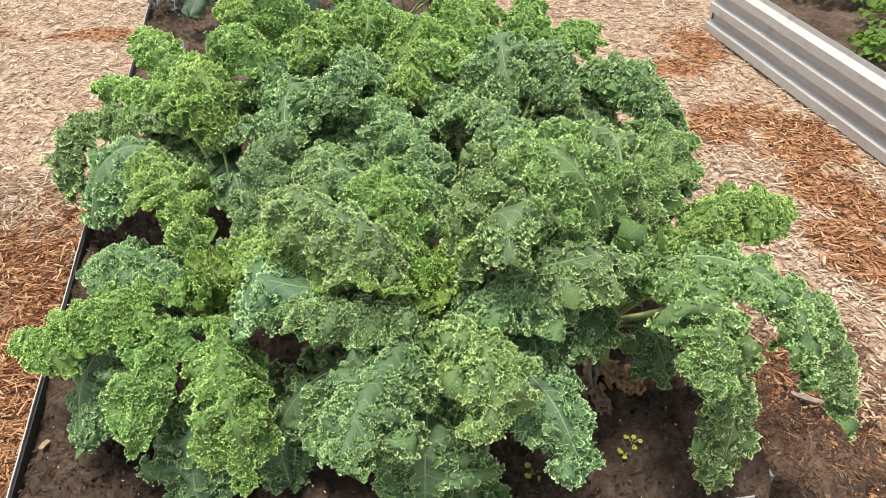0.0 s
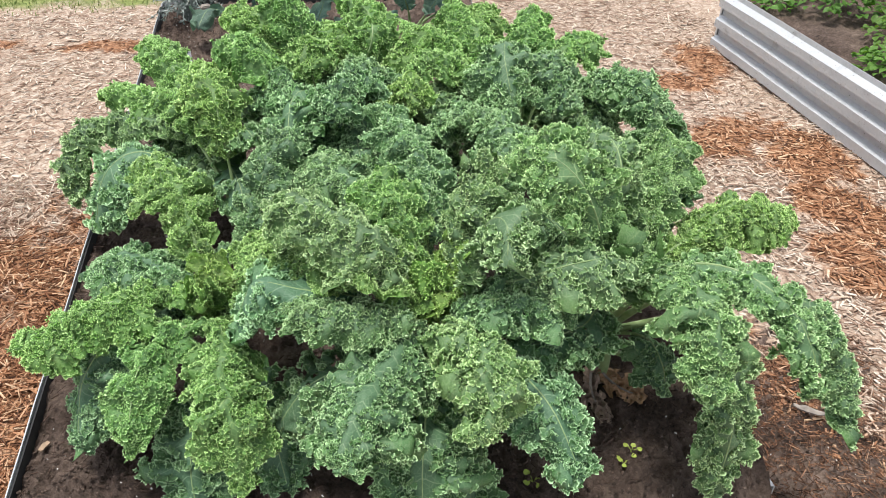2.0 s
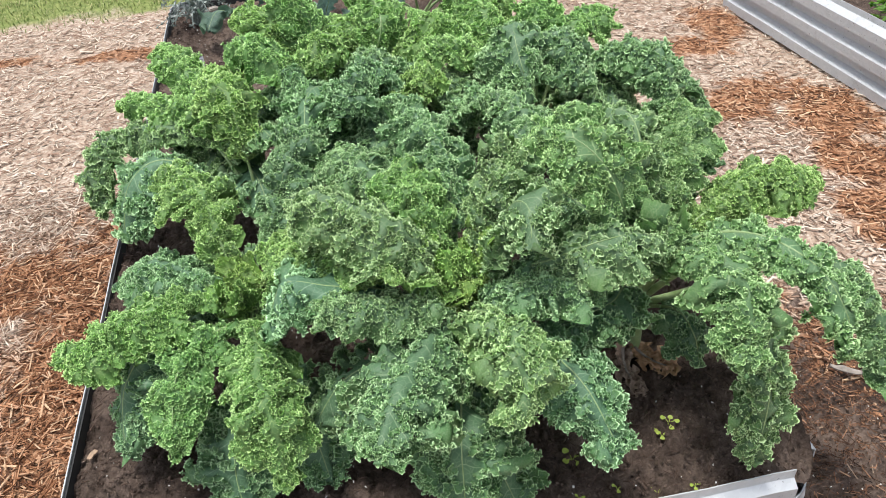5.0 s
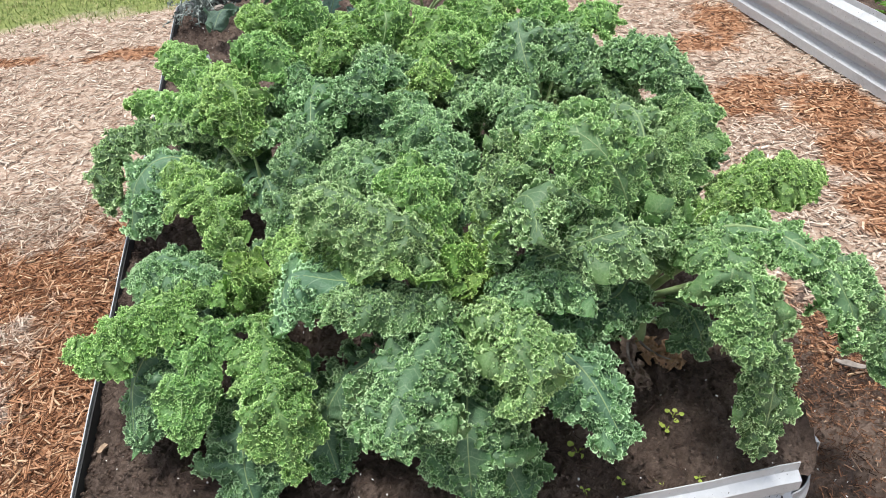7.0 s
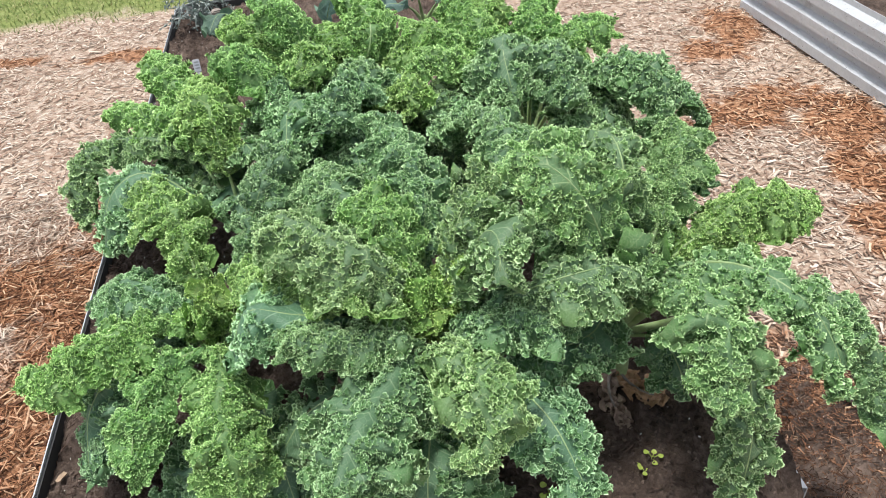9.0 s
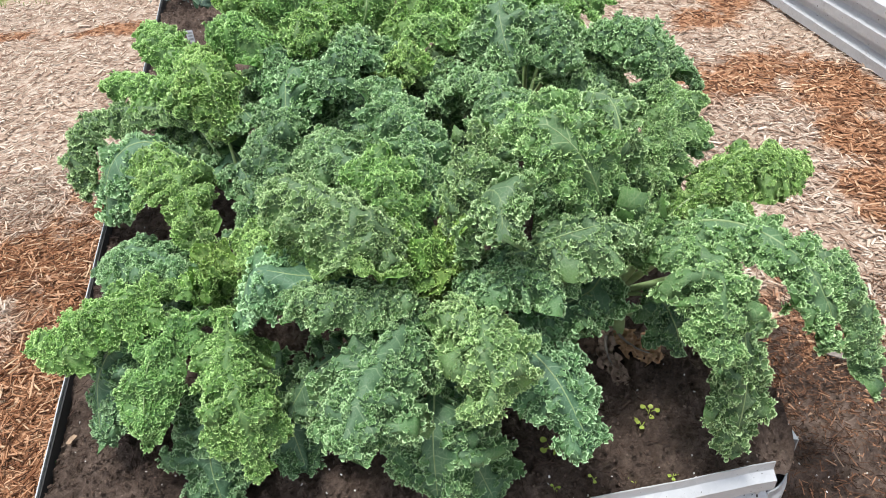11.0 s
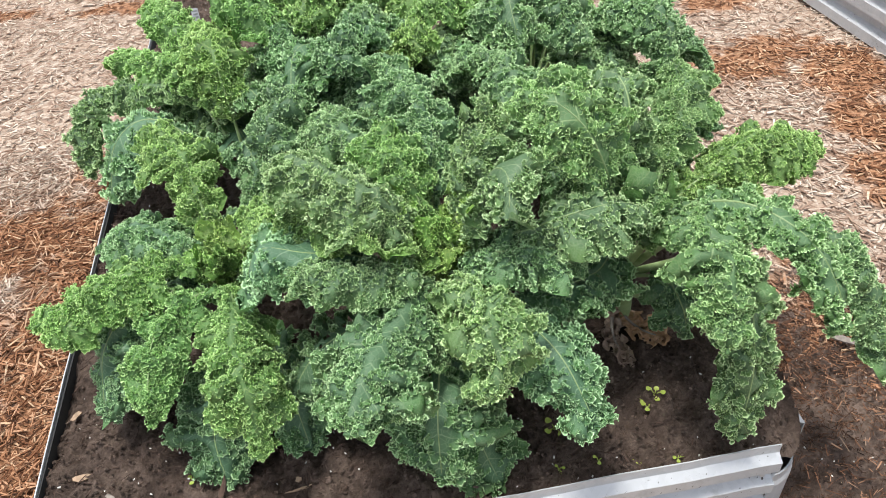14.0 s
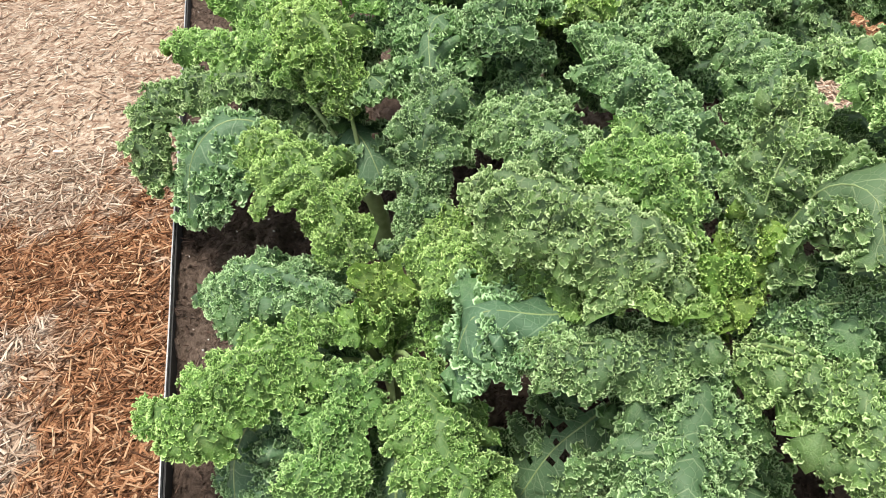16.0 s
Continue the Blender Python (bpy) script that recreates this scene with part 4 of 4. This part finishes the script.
c.leaf([(0.334, 0.932, 0.500), (0.372, 0.820, 0.530), (0.392, 0.747, 0.480)], 0.075, 0.8, tint=BLUE, holes=16)
c.leaf([(0.350, 0.903, 0.560), (0.392, 0.868, 0.620), (0.427, 0.802, 0.620)], 0.055, 0.4, tint=BLUE)

d = kale((0.58, 1.12, 0.27), (0.58, 1.08, 0.46), 35, 1.45)
d.leaf([(0.52, 1.05, 0.64), (0.45, 1.04, 0.73), (0.395, 1.06, 0.75), (0.36, 1.09, 0.70)], 0.08, 0.1, tint=LIGHT)
d.leaf([(0.53, 1.03, 0.62), (0.49, 0.99, 0.69), (0.45, 0.97, 0.69), (0.42, 0.94, 0.63)], 0.058, 0.15)
d.leaf([(0.58, 1.06, 0.64), (0.585, 1.04, 0.73), (0.55, 1.0, 0.755), (0.52, 0.94, 0.70)], 0.06, 0.1, tint=LIGHT, start=0.55)
d.leaf([(0.56, 0.97, 0.60), (0.545, 0.90, 0.68), (0.505, 0.85, 0.685), (0.485, 0.76, 0.61)], 0.07, 0.3, tint=BLUE, start=0.45)
d.leaf([(0.61, 0.96, 0.64), (0.635, 0.85, 0.745), (0.61, 0.78, 0.745), (0.575, 0.73, 0.69)], 0.052, 0.1, start=0.45)
d.leaf([(0.68, 0.98, 0.60), (0.735, 0.91, 0.68), (0.755, 0.86, 0.70), (0.75, 0.81, 0.66)], 0.044, 0.05, tint=LIGHT)
d.leaf([(0.50, 1.12, 0.64), (0.45, 1.15, 0.75), (0.40, 1.20, 0.765), (0.37, 1.24, 0.74)], 0.06, 0.1, tint=LIGHT)
d.leaf([(0.55, 1.12, 0.66), (0.53, 1.15, 0.77), (0.51, 1.21, 0.79), (0.49, 1.27, 0.77)], 0.062, 0.1, tint=LIGHT)
d.leaf([(0.66, 1.10, 0.60), (0.70, 1.10, 0.71), (0.70, 1.17, 0.75), (0.66, 1.28, 0.76)], 0.06, 0.2, tint=LIGHT)
d.leaf([(0.60, 0.98, 0.56), (0.63, 0.87, 0.64), (0.66, 0.76, 0.64)], 0.058, 0.2)
d.leaf([(0.54, 1.12, 0.62), (0.50, 1.15, 0.70), (0.45, 1.22, 0.70), (0.42, 1.27, 0.66)], 0.064, 0.1, tint=LIGHT)
d.leaf([(0.60, 1.06, 0.60), (0.63, 1.01, 0.70), (0.66, 0.96, 0.71), (0.68, 0.90, 0.66)], 0.06, 0.1)
d.leaf([(0.55, 0.98, 0.56), (0.53, 0.86, 0.60), (0.56, 0.74, 0.58)], 0.06, 0.25, tint=DARK)
d.leaf([(0.61, 0.96, 0.56), (0.63, 0.80, 0.62), (0.63, 0.66, 0.61)], 0.07, 0.2)
d.leaf([(0.66, 1.04, 0.58), (0.72, 1.0, 0.66), (0.79, 1.0, 0.66)], 0.055, 0.15)
d.leaf([(0.737, 1.091, 0.500), (0.804, 0.962, 0.520), (0.860, 0.874, 0.470)], 0.07, 0.3, tint=DARK)
d.leaf([(0.687, 1.132, 0.580), (0.757, 1.093, 0.690), (0.805, 1.210, 0.680)], 0.058, 0.1, tint=LIGHT)
d.leaf([(0.587, 1.162, 0.580), (0.602, 1.167, 0.680), (0.601, 1.342, 0.670)], 0.056, 0.1, tint=LIGHT)
d.leaf([(0.778, 1.042, 0.550), (0.830, 1.041, 0.610), (0.883, 1.111, 0.600)], 0.05, 0.12)
d.leaf([(0.468, 1.144, 0.560), (0.414, 1.084, 0.590), (0.372, 1.084, 0.520)], 0.06, 0.4, tint=BLUE)

f = kale((1.05, 1.02, 0.27), (1.05, 1.0, 0.46), 36, 1.45)
f.leaf([(0.95, 1.03, 0.62), (0.86, 1.09, 0.72), (0.78, 1.15, 0.725)], 0.06, 0.1, tint=LIGHT)
f.leaf([(0.97, 0.98, 0.62), (0.88, 0.965, 0.71), (0.80, 0.945, 0.72), (0.76, 0.94, 0.69)], 0.05, 0.1, tint=LIGHT)
f.leaf([(1.0, 0.93, 0.66), (0.965, 0.87, 0.78), (0.945, 0.81, 0.775), (0.95, 0.73, 0.70)], 0.084, 0.2, tint=BLUE, start=0.5)
f.leaf([(1.04, 0.93, 0.64), (1.055, 0.86, 0.755), (1.06, 0.79, 0.745), (1.06, 0.73, 0.68)], 0.056, 0.1, start=0.5)
f.leaf([(1.13, 0.95, 0.62), (1.20, 0.86, 0.705), (1.262, 0.775, 0.71), (1.265, 0.72, 0.65), (1.245, 0.67, 0.58)], 0.062, 0.1)
f.leaf([(1.20, 0.98, 0.59), (1.35, 0.94, 0.61), (1.44, 0.95, 0.54), (1.47, 0.97, 0.46)], 0.078, 0.25, tint=DARK)
f.leaf([(1.12, 1.05, 0.60), (1.20, 1.12, 0.67), (1.28, 1.20, 0.66), (1.31, 1.23, 0.63)], 0.062, 0.08, tint=LIGHT)
f.leaf([(1.0, 1.05, 0.64), (0.95, 1.15, 0.72), (0.92, 1.26, 0.74)], 0.06, 0.1, tint=LIGHT)
f.leaf([(1.06, 1.04, 0.64), (1.09, 1.12, 0.72), (1.13, 1.20, 0.73)], 0.055, 0.1, tint=LIGHT)
f.leaf([(1.221, 1.001, 0.580), (1.165, 0.788, 0.620), (1.186, 0.718, 0.570)], 0.06, 0.15)
f.leaf([(1.117, 1.182, 0.520), (1.081, 1.100, 0.500), (1.063, 1.031, 0.450)], 0.065, 0.3, tint=DARK)
f.leaf([(1.10, 0.96, 0.56), (1.15, 0.90, 0.62), (1.20, 0.80, 0.60)], 0.06, 0.2)
f.leaf([(1.10, 0.92, 0.54), (1.12, 0.80, 0.60), (1.11, 0.68, 0.58)], 0.058, 0.3, tint=DARK)
f.leaf([(0.98, 0.90, 0.54), (0.94, 0.76, 0.61), (0.92, 0.66, 0.60)], 0.07, 0.25, tint=DARK)
f.leaf([(1.04, 0.90, 0.52), (1.03, 0.74, 0.58), (1.03, 0.62, 0.56)], 0.065, 0.25, tint=DARK)
f.leaf([(0.93, 0.99, 0.58), (0.84, 0.90, 0.66), (0.78, 0.82, 0.64)], 0.06, 0.15)
f.leaf([(0.97, 0.93, 0.56), (0.90, 0.82, 0.66), (0.84, 0.76, 0.685), (0.78, 0.72, 0.65)], 0.052, 0.12)
f.leaf([(0.98, 1.12, 0.62), (1.0, 1.24, 0.70), (1.03, 1.34, 0.70)], 0.06, 0.1, tint=LIGHT)


# ---- what else grows and lies in the bed ----
def broccoli(base, crown, seed, leaves):
    p = Plant("broccoli_plant", base, crown, "blue-green smooth-leaved brassica plant in soil", "brassica", "smooth brassicas", SMOOTH_LEAF, seed, 0.012)
    for pts, half, tint in leaves:
        p.leaf(pts, half, 0.5, -0.15, tint=tint, frill=False, folds=(0.09, 0.04), gain=0.7, lobes=0.05, stalk=0.007, start=0.35)
    return p


GREY, TEAL = (1.25, 1.3, 1.5), (0.75, 0.85, 0.9)
broccoli((0.33, 2.28, 0.28), (0.33, 2.28, 0.34), 51, [
    ([(0.33, 2.25, 0.42), (0.34, 2.22, 0.52), (0.33, 2.24, 0.62)], 0.05, TEAL),
    ([(0.38, 2.25, 0.42), (0.43, 2.22, 0.50), (0.46, 2.24, 0.58)], 0.055, TEAL),
    ([(0.28, 2.25, 0.38), (0.22, 2.2, 0.42), (0.18, 2.12, 0.38)], 0.05, TEAL),
    ([(0.40, 2.22, 0.37), (0.45, 2.15, 0.40), (0.47, 2.08, 0.36)], 0.05, GREY)])
broccoli((0.60, 2.05, 0.28), (0.60, 2.05, 0.33), 52, [
    ([(0.60, 2.0, 0.42), (0.62, 1.96, 0.50), (0.64, 1.95, 0.56)], 0.04, GREY),
    ([(0.65, 2.02, 0.40), (0.72, 1.96, 0.45), (0.76, 1.9, 0.42)], 0.045, GREY),
    ([(0.55, 2.02, 0.38), (0.50, 1.98, 0.42), (0.46, 1.95, 0.38)], 0.04, GREY)])
broccoli((0.95, 2.12, 0.28), (0.95, 2.12, 0.36), 53, [
    ([(0.93, 2.08, 0.44), (0.90, 2.02, 0.52), (0.88, 2.0, 0.60)], 0.05, TEAL),
    ([(1.0, 2.08, 0.42), (1.03, 2.02, 0.50), (1.05, 2.03, 0.58)], 0.05, GREY),
    ([(1.02, 2.1, 0.40), (1.12, 2.0, 0.46), (1.2, 1.92, 0.44)], 0.05, TEAL),
    ([(0.90, 2.1, 0.40), (0.82, 2.05, 0.44), (0.76, 2.04, 0.40)], 0.045, GREY)])


def grey_tangle():
    """A wiry silver-leaved plant that sprawls over the back corner."""
    root = tagged(new("silver_plant"), "wiry silver-grey sprawling plant in the bed corner", "plant")
    base = np.array((0.12, 2.44, 0.28))
    root.location = base
    rng = np.random.default_rng(61)
    m, n, l, b = material("silver_leaf", 0.7, 0, 0.3)
    geo = n.new("ShaderNodeNewGeometry")
    r = ramp(n, [(0.0, (0.10, 0.14, 0.12)), (0.5, (0.22, 0.27, 0.25)), (1.0, (0.42, 0.45, 0.42))])
    l.new(geo.outputs["Random Per Island"], r.inputs[0])
    l.new(r.outputs[0], b.inputs["Base Color"])
    verts, faces = [], []
    for _ in range(46):
        a = rng.uniform(0, 6.283)
        reach, rise = rng.uniform(0.06, 0.22), rng.uniform(0.05, 0.20)
        d = np.array((math.cos(a), 0.6 * math.sin(a), 0))
        pts, _ = curve([np.zeros(3), d * reach * 0.4 + (0, 0, rise), d * reach + (0, 0, rise * rng.uniform(0.3, 1.0))], 14)
        tube("twig", pts, np.linspace(0.0028, 0.0012, 14), m, root, 5)
        for p in pts[3:]:
            for _ in range(3):
                w = unit(rng.normal(0, 1, 3)) * rng.uniform(0.008, 0.022)
                s2 = unit(np.cross(w, rng.normal(0, 1, 3))) * rng.uniform(0.0015, 0.004)
                k = len(verts)
                verts += [p, p + w * 0.5 + s2, p + w, p + w * 0.5 - s2]
                faces.append((k, k + 1, k + 2, k + 3))
    mesh_object("foliage", verts, faces, m, root, False)


grey_tangle()


def plain(name, base, rough=0.6, metal=0.0, spread=0.25, scale=40.0):
    m, n, l, b = material(name, rough, metal)
    geo = n.new("ShaderNodeNewGeometry")
    t = node(n, "ShaderNodeTexNoise", Scale=scale, Detail=6.0)
    l.new(geo.outputs["Position"], t.inputs["Vector"])
    r = ramp(n, [(0.3, tuple(c * (1 - spread) for c in base)), (0.7, tuple(min(1, c * (1 + spread)) for c in base))])
    l.new(t.outputs[0], r.inputs[0])
    l.new(r.outputs[0], b.inputs["Base Color"])
    bump(n, l, b, t.outputs[0], 0.3, 0.002)
    return m


WHITE_TAG = plain("white_plastic", (0.42, 0.44, 0.47), 0.4, 0, 0.08)
GREY_TAG = plain("grey_print", (0.20, 0.21, 0.22), 0.5)
OLD_WOOD = plain("weathered_wood", (0.24, 0.21, 0.18), 0.85, 0, 0.35, 60)
PALE_WOOD = plain("pale_wood", (0.34, 0.24, 0.16), 0.8, 0, 0.25, 120)
BARK = plain("dark_bark", (0.07, 0.042, 0.03), 0.9, 0, 0.5, 90)
PERLITE = plain("perlite", (0.7, 0.69, 0.66), 0.8, 0, 0.1)
SPROUT = stalk_material("sprout_green", (0.26, 0.36, 0.05), (0.42, 0.50, 0.10))


def box(size, at, turn=(0, 0, 0), bevel=0.0015):
    bm = bmesh.new()
    bmesh.ops.create_cube(bm, size=1.0)
    bmesh.ops.scale(bm, vec=size, verts=bm.verts)
    bmesh.ops.bevel(bm, geom=bm.edges[:], offset=bevel, segments=2, affect="EDGES")
    bmesh.ops.transform(bm, matrix=pose(*at, *turn), verts=bm.verts)
    return bm


tag = tagged(new("plant_label"), "white plastic plant label leaning in the soil", "plant label")
tag.matrix_world = pose(0.215, 1.58, 0.28, -30, 8, 25)
from_bm("stake", box((0.012, 0.003, 0.19), (0, 0, 0.09)), WHITE_TAG, tag)
from_bm("plate", box((0.022, 0.003, 0.038), (0, 0, 0.205)), WHITE_TAG, tag)
for z in (0.215, 0.206, 0.197):
    from_bm("printed_line", box((0.014, 0.0012, 0.004), (0, -0.0022, z), (0, 0, 0), 0.0002), GREY_TAG, tag)

stake = tagged(new("wooden_stake"), "weathered grey wooden stake in the soil", "stake")
stake.location = (0.20, 2.33, 0.27)
from_bm("post", box((0.035, 0.03, 0.13), (0, 0, 0.06), (3, -4, 12), 0.004), OLD_WOOD, stake)


def sprout(x, y, leaves, size, seed):
    rng = np.random.default_rng(seed)
    z = float(soil_height(np.array(x), np.array(y)))
    root = tagged(new("seedling"), "tiny yellow-green seedling in dark soil", "seedling", "seedlings")
    root.location = (x, y, z)
    for i in range(leaves):
        a = i * 2.4 + rng.uniform(-0.4, 0.4)
        d = np.array((math.cos(a), math.sin(a), 0.0))
        tip = d * size * rng.uniform(0.5, 1.3) + (0, 0, size * rng.uniform(0.5, 1.2))
        line, _ = curve([np.zeros(3) - (0, 0, 0.003), tip * 0.5 + (0, 0, size * 0.3), tip], 6)
        tube("stem", line, np.full(6, 0.0009), SPROUT, root, 5)
        n = 9
        w = np.cross(d, (0, 0, 1.0))
        t = np.linspace(0, 2 * np.pi, n, endpoint=False)
        rim = tip + size * 0.62 * ((np.cos(t)[:, None] + 0.8) * d + np.sin(t)[:, None] * w) + np.array((0, 0, 1.0)) * (0.12 * size * np.cos(2 * t))[:, None]
        verts = np.vstack([rim, [tip + d * size * 0.5 - (0, 0, 0.15 * size)]])
        mesh_object("leaf", verts, [(i2, (i2 + 1) % n, n) for i2 in range(n)], SPROUT, root, True)


for i, (x, y, k, size) in enumerate(((1.022, 0.159, 3, 0.009), (1.046, 0.148, 4, 0.010), (1.026, 0.131, 3, 0.009), (0.671, 0.032, 4, 0.008), (0.843, 0.045, 3, 0.006), (0.91, 0.046, 3, 0.007), (0.977, 0.033, 4, 0.009), (1.044, 0.033, 4, 0.007), (0.249, 0.15, 4, 0.008), (0.616, 0.03, 3, 0.007), (0.862, 0.128, 5, 0.013))):
    sprout(x, y, k, size * 0.78, 90 + i)


def dead(points, half, tint, seed):
    rng = np.random.default_rng(seed)
    base = np.array(points[0])
    root = tagged(new("dead_leaf"), "shrivelled brown dead kale leaf on the soil", "dead leaf", "dead leaves")
    root.location = base
    line, length = curve(np.array(points) - base, 24)
    verts, faces, uv, _, _ = blade(rng, line, half, 0.1, 0.2, 0, 90, 30, folds=(0.022, 0.010), gain=1.3, lobes=0.4, puff=0.016)
    ob = mesh_object("blade", verts, faces, DEAD_LEAF, root, True, uv)
    ob.color = (*tint, 1)
    tube("stalk", line[:20], np.linspace(0.004, 0.0015, 20), OLD_WOOD, root, 6)


def flake(long, wide, yaw, seed):
    """A torn flake of wood: uneven outline, curled along its length."""
    rng = np.random.default_rng(seed)
    bm = bmesh.new()
    rows = []
    curl = rng.uniform(-0.25, 0.35)
    for i in range(7):
        u = i / 6 - 0.5
        w = wide * (0.5 + rng.uniform(-0.14, 0.1)) * (1 - (2 * abs(u)) ** 3 * rng.uniform(0.3, 0.9))
        z = curl * long * u * u + 0.002
        side = rng.uniform(-0.12, 0.12) * wide
        rows.append([bm.verts.new((u * long, side + q * w, z + h - abs(q) * curl * wide * 0.3)) for h in (0.0016, -0.0016) for q in (-1, 0, 1)])
    for a, b in zip(rows[:-1], rows[1:]):
        for i, j in ((0, 1), (1, 2), (2, 5), (5, 4), (4, 3), (3, 0)):
            bm.faces.new((a[i], a[j], b[j], b[i]))
    for r in (rows[0], rows[-1]):
        bm.faces.new((r[0], r[1], r[2], r[5], r[4], r[3]))
    bmesh.ops.recalc_face_normals(bm, faces=bm.faces)
    bmesh.ops.transform(bm, matrix=pose(0, 0, 0, 6, 4, yaw), verts=bm.verts)
    return bm


dead([(1.045, 0.36, 0.325), (1.065, 0.315, 0.312), (1.09, 0.285, 0.308), (1.12, 0.27, 0.305)], 0.024, (1.5, 1.3, 1.1), 71)
dead([(1.035, 0.34, 0.34), (1.02, 0.295, 0.318), (1.025, 0.26, 0.303), (1.035, 0.225, 0.299)], 0.016, (1.0, 1.05, 1.15), 72)
cut = tagged(new("cut_stalk"), "cut-off green kale stalk lying by the stem", "stalk")
line, _ = curve([(1.04, 0.305, 0.41), (1.07, 0.302, 0.393), (1.10, 0.30, 0.375)], 10)
cut.location = (1.04, 0.305, 0.41)
tube("stub", line - np.array((1.04, 0.305, 0.41)), np.full(10, 0.006), STALK, cut, 9)

for x, y, lx, wy, yaw, mat, what in ((0.125, 0.134, 0.034, 0.012, -50, OLD_WOOD, "pale split wood chip on the soil"), (0.42, 0.104, 0.045, 0.004, 12, PALE_WOOD, "thin pale wood splinter on the soil"), (0.422, 0.118, 0.011, 0.009, 30, PALE_WOOD, "small tan pebble-like chip on the soil"), (0.27, 0.166, 0.03, 0.010, 80, BARK, "dark bark chip on the soil"), (0.06, 0.20, 0.03, 0.011, 10, PALE_WOOD, "curled tan bark flake on the soil"), (0.03, 0.33, 0.022, 0.011, 60, PALE_WOOD, "curled tan bark flake on the soil"), (0.30, 0.10, 0.08, 0.008, 85, BARK, "long dark bark strip on the soil"), (1.645, 0.395, 0.085, 0.016, -28, OLD_WOOD, "large weathered bark strip on the ground")):
    chip = tagged(new("wood_chip"), what, "wood chip", "loose wood chips")
    z = float(soil_height(np.array(x), np.array(y))) if x < 1.28 else float(ground_height(np.array(x), np.array(y))) + 0.03
    chip.location = (x, y, z + 0.003)
    from_bm("chip", flake(lx, wy, yaw, int(x * 1000)), mat, chip)


chips("bark_crumbs", [(0.01, 1.26, 0.01, 0.75), (0.01, 0.45, 0.7, 2.6)], 3600, ((0.003, 0.034), (0.0007, 0.0034), (0.0007, 0.002)), BARK, lambda x, y: soil_height(x, y) - 0.002, "dark bark crumbs and twigs on the soil", "bark", 31)
chips("perlite_specks", [(0.01, 1.26, 0.01, 0.75), (0.01, 0.45, 0.7, 2.6), (1.28, 1.7, -0.2, 0.5)], 260, ((0.0015, 0.006), (0.0012, 0.005), (0.001, 0.004)), PERLITE, lambda x, y: np.where(x < 1.27, soil_height(x, y), spill(x, y)) - 0.001, "white perlite specks on the soil", "perlite", 32)
chips("soil_clods", [(0.01, 1.26, 0.01, 0.8), (0.01, 0.45, 0.8, 2.6), (1.28, 1.85, -0.3, 0.6), (0.01, 1.26, 0.01, 0.34)], 3600, ((0.002, 0.009), (0.002, 0.008), (0.002, 0.006)), CRUMB, lambda x, y: np.where(x < 1.27, soil_height(x, y), spill(x, y)) - 0.004, "clods and crumbs of dark soil", "soil", 33, 0.8, rounded=True)


chips("mulch_bits", [(1.29, 1.95, -0.3, 0.65), (1.40, 1.95, 0.14, 0.65), (1.36, 1.75, 0.25, 0.6)], 9500, ((0.003, 0.038), (0.0006, 0.0036), (0.0006, 0.002)), SHRED, lambda x, y: np.maximum(spill(x, y), ground_height(x, y)), "reddish bark shreds scattered over the spilled soil", "mulch", 34)


# ---- plants in the second bed ----
def bush(x, y, reach, high, count, seed):
    rng = np.random.default_rng(seed)
    root = tagged(new("leafy_plant"), "low bushy plant with oval bright green leaves", "plant", "plants in the second bed")
    root.location = (x, y, 0.2)
    for _ in range(7):
        a = rng.uniform(0, 6.283)
        d = np.array((math.cos(a), math.sin(a), 0)) * reach * rng.uniform(0.3, 0.8)
        line, _ = curve([(0, 0, -0.02), d * 0.4 + (0, 0, high * 0.6), d + (0, 0, high * 0.9)], 8)
        tube("stem", line, np.linspace(0.004, 0.002, 8), STALK, root, 5)
    verts, faces, uvs = [], [], []
    u = np.linspace(0, 1, 6)
    for _ in range(count):
        a, e = rng.uniform(0, 6.283), rng.uniform(0, 1) ** 0.6
        c = np.array((math.cos(a) * reach * e, math.sin(a) * reach * e, high * (1.05 - 0.6 * e * e) * rng.uniform(0.45, 1.05)))
        d = unit(np.array((math.cos(a), math.sin(a), 0)) + rng.normal(0, 0.6, 3))
        d[2] = d[2] * 0.4 - 0.1
        d = unit(d)
        s2 = unit(np.cross(d, (0, 0, 1.0) + rng.normal(0, 0.25, 3)))
        n = np.cross(s2, d)
        ln = rng.uniform(0.02, 0.048)
        w = ln * 0.36 * np.sin(np.pi * u ** 0.8)
        k = len(verts)
        for q, ww in zip(u, w):
            m = c + d * ln * (q - 0.5) - n * 0.25 * ln * (q - 0.4) ** 2
            verts += [m - s2 * ww + n * ww * 0.35, m, m + s2 * ww + n * ww * 0.35]
            uvs += [(q, 0.8), (q, 0.0), (q, 0.8)]
        for i in range(5):
            for j in range(2):
                o = k + i * 3 + j
                faces.append((o, o + 3, o + 4, o + 1))
    ob = mesh_object("foliage", verts, faces, BUSH_LEAF, root, True, uvs)
    ob.color = (*[float(v) for v in rng.uniform(0.85, 1.15) * np.array((1, 1, 1))], 1)


for i, (x, y, r, h, k) in enumerate(((2.80, 1.78, 0.17, 0.12, 130), (2.98, 1.55, 0.2, 0.15, 130), (3.05, 2.02, 0.2, 0.16, 140), (3.25, 2.25, 0.24, 0.2, 170), (3.0, 2.5, 0.2, 0.16, 150), (3.3, 1.8, 0.24, 0.2, 150), (2.74, 2.58, 0.10, 0.07, 40), (3.5, 2.5, 0.24, 0.2, 150), (2.85, 1.2, 0.2, 0.14, 120), (3.5, 1.4, 0.26, 0.2, 150))):
    bush(x, y, r, h, int(k * 1.9), 200 + i)
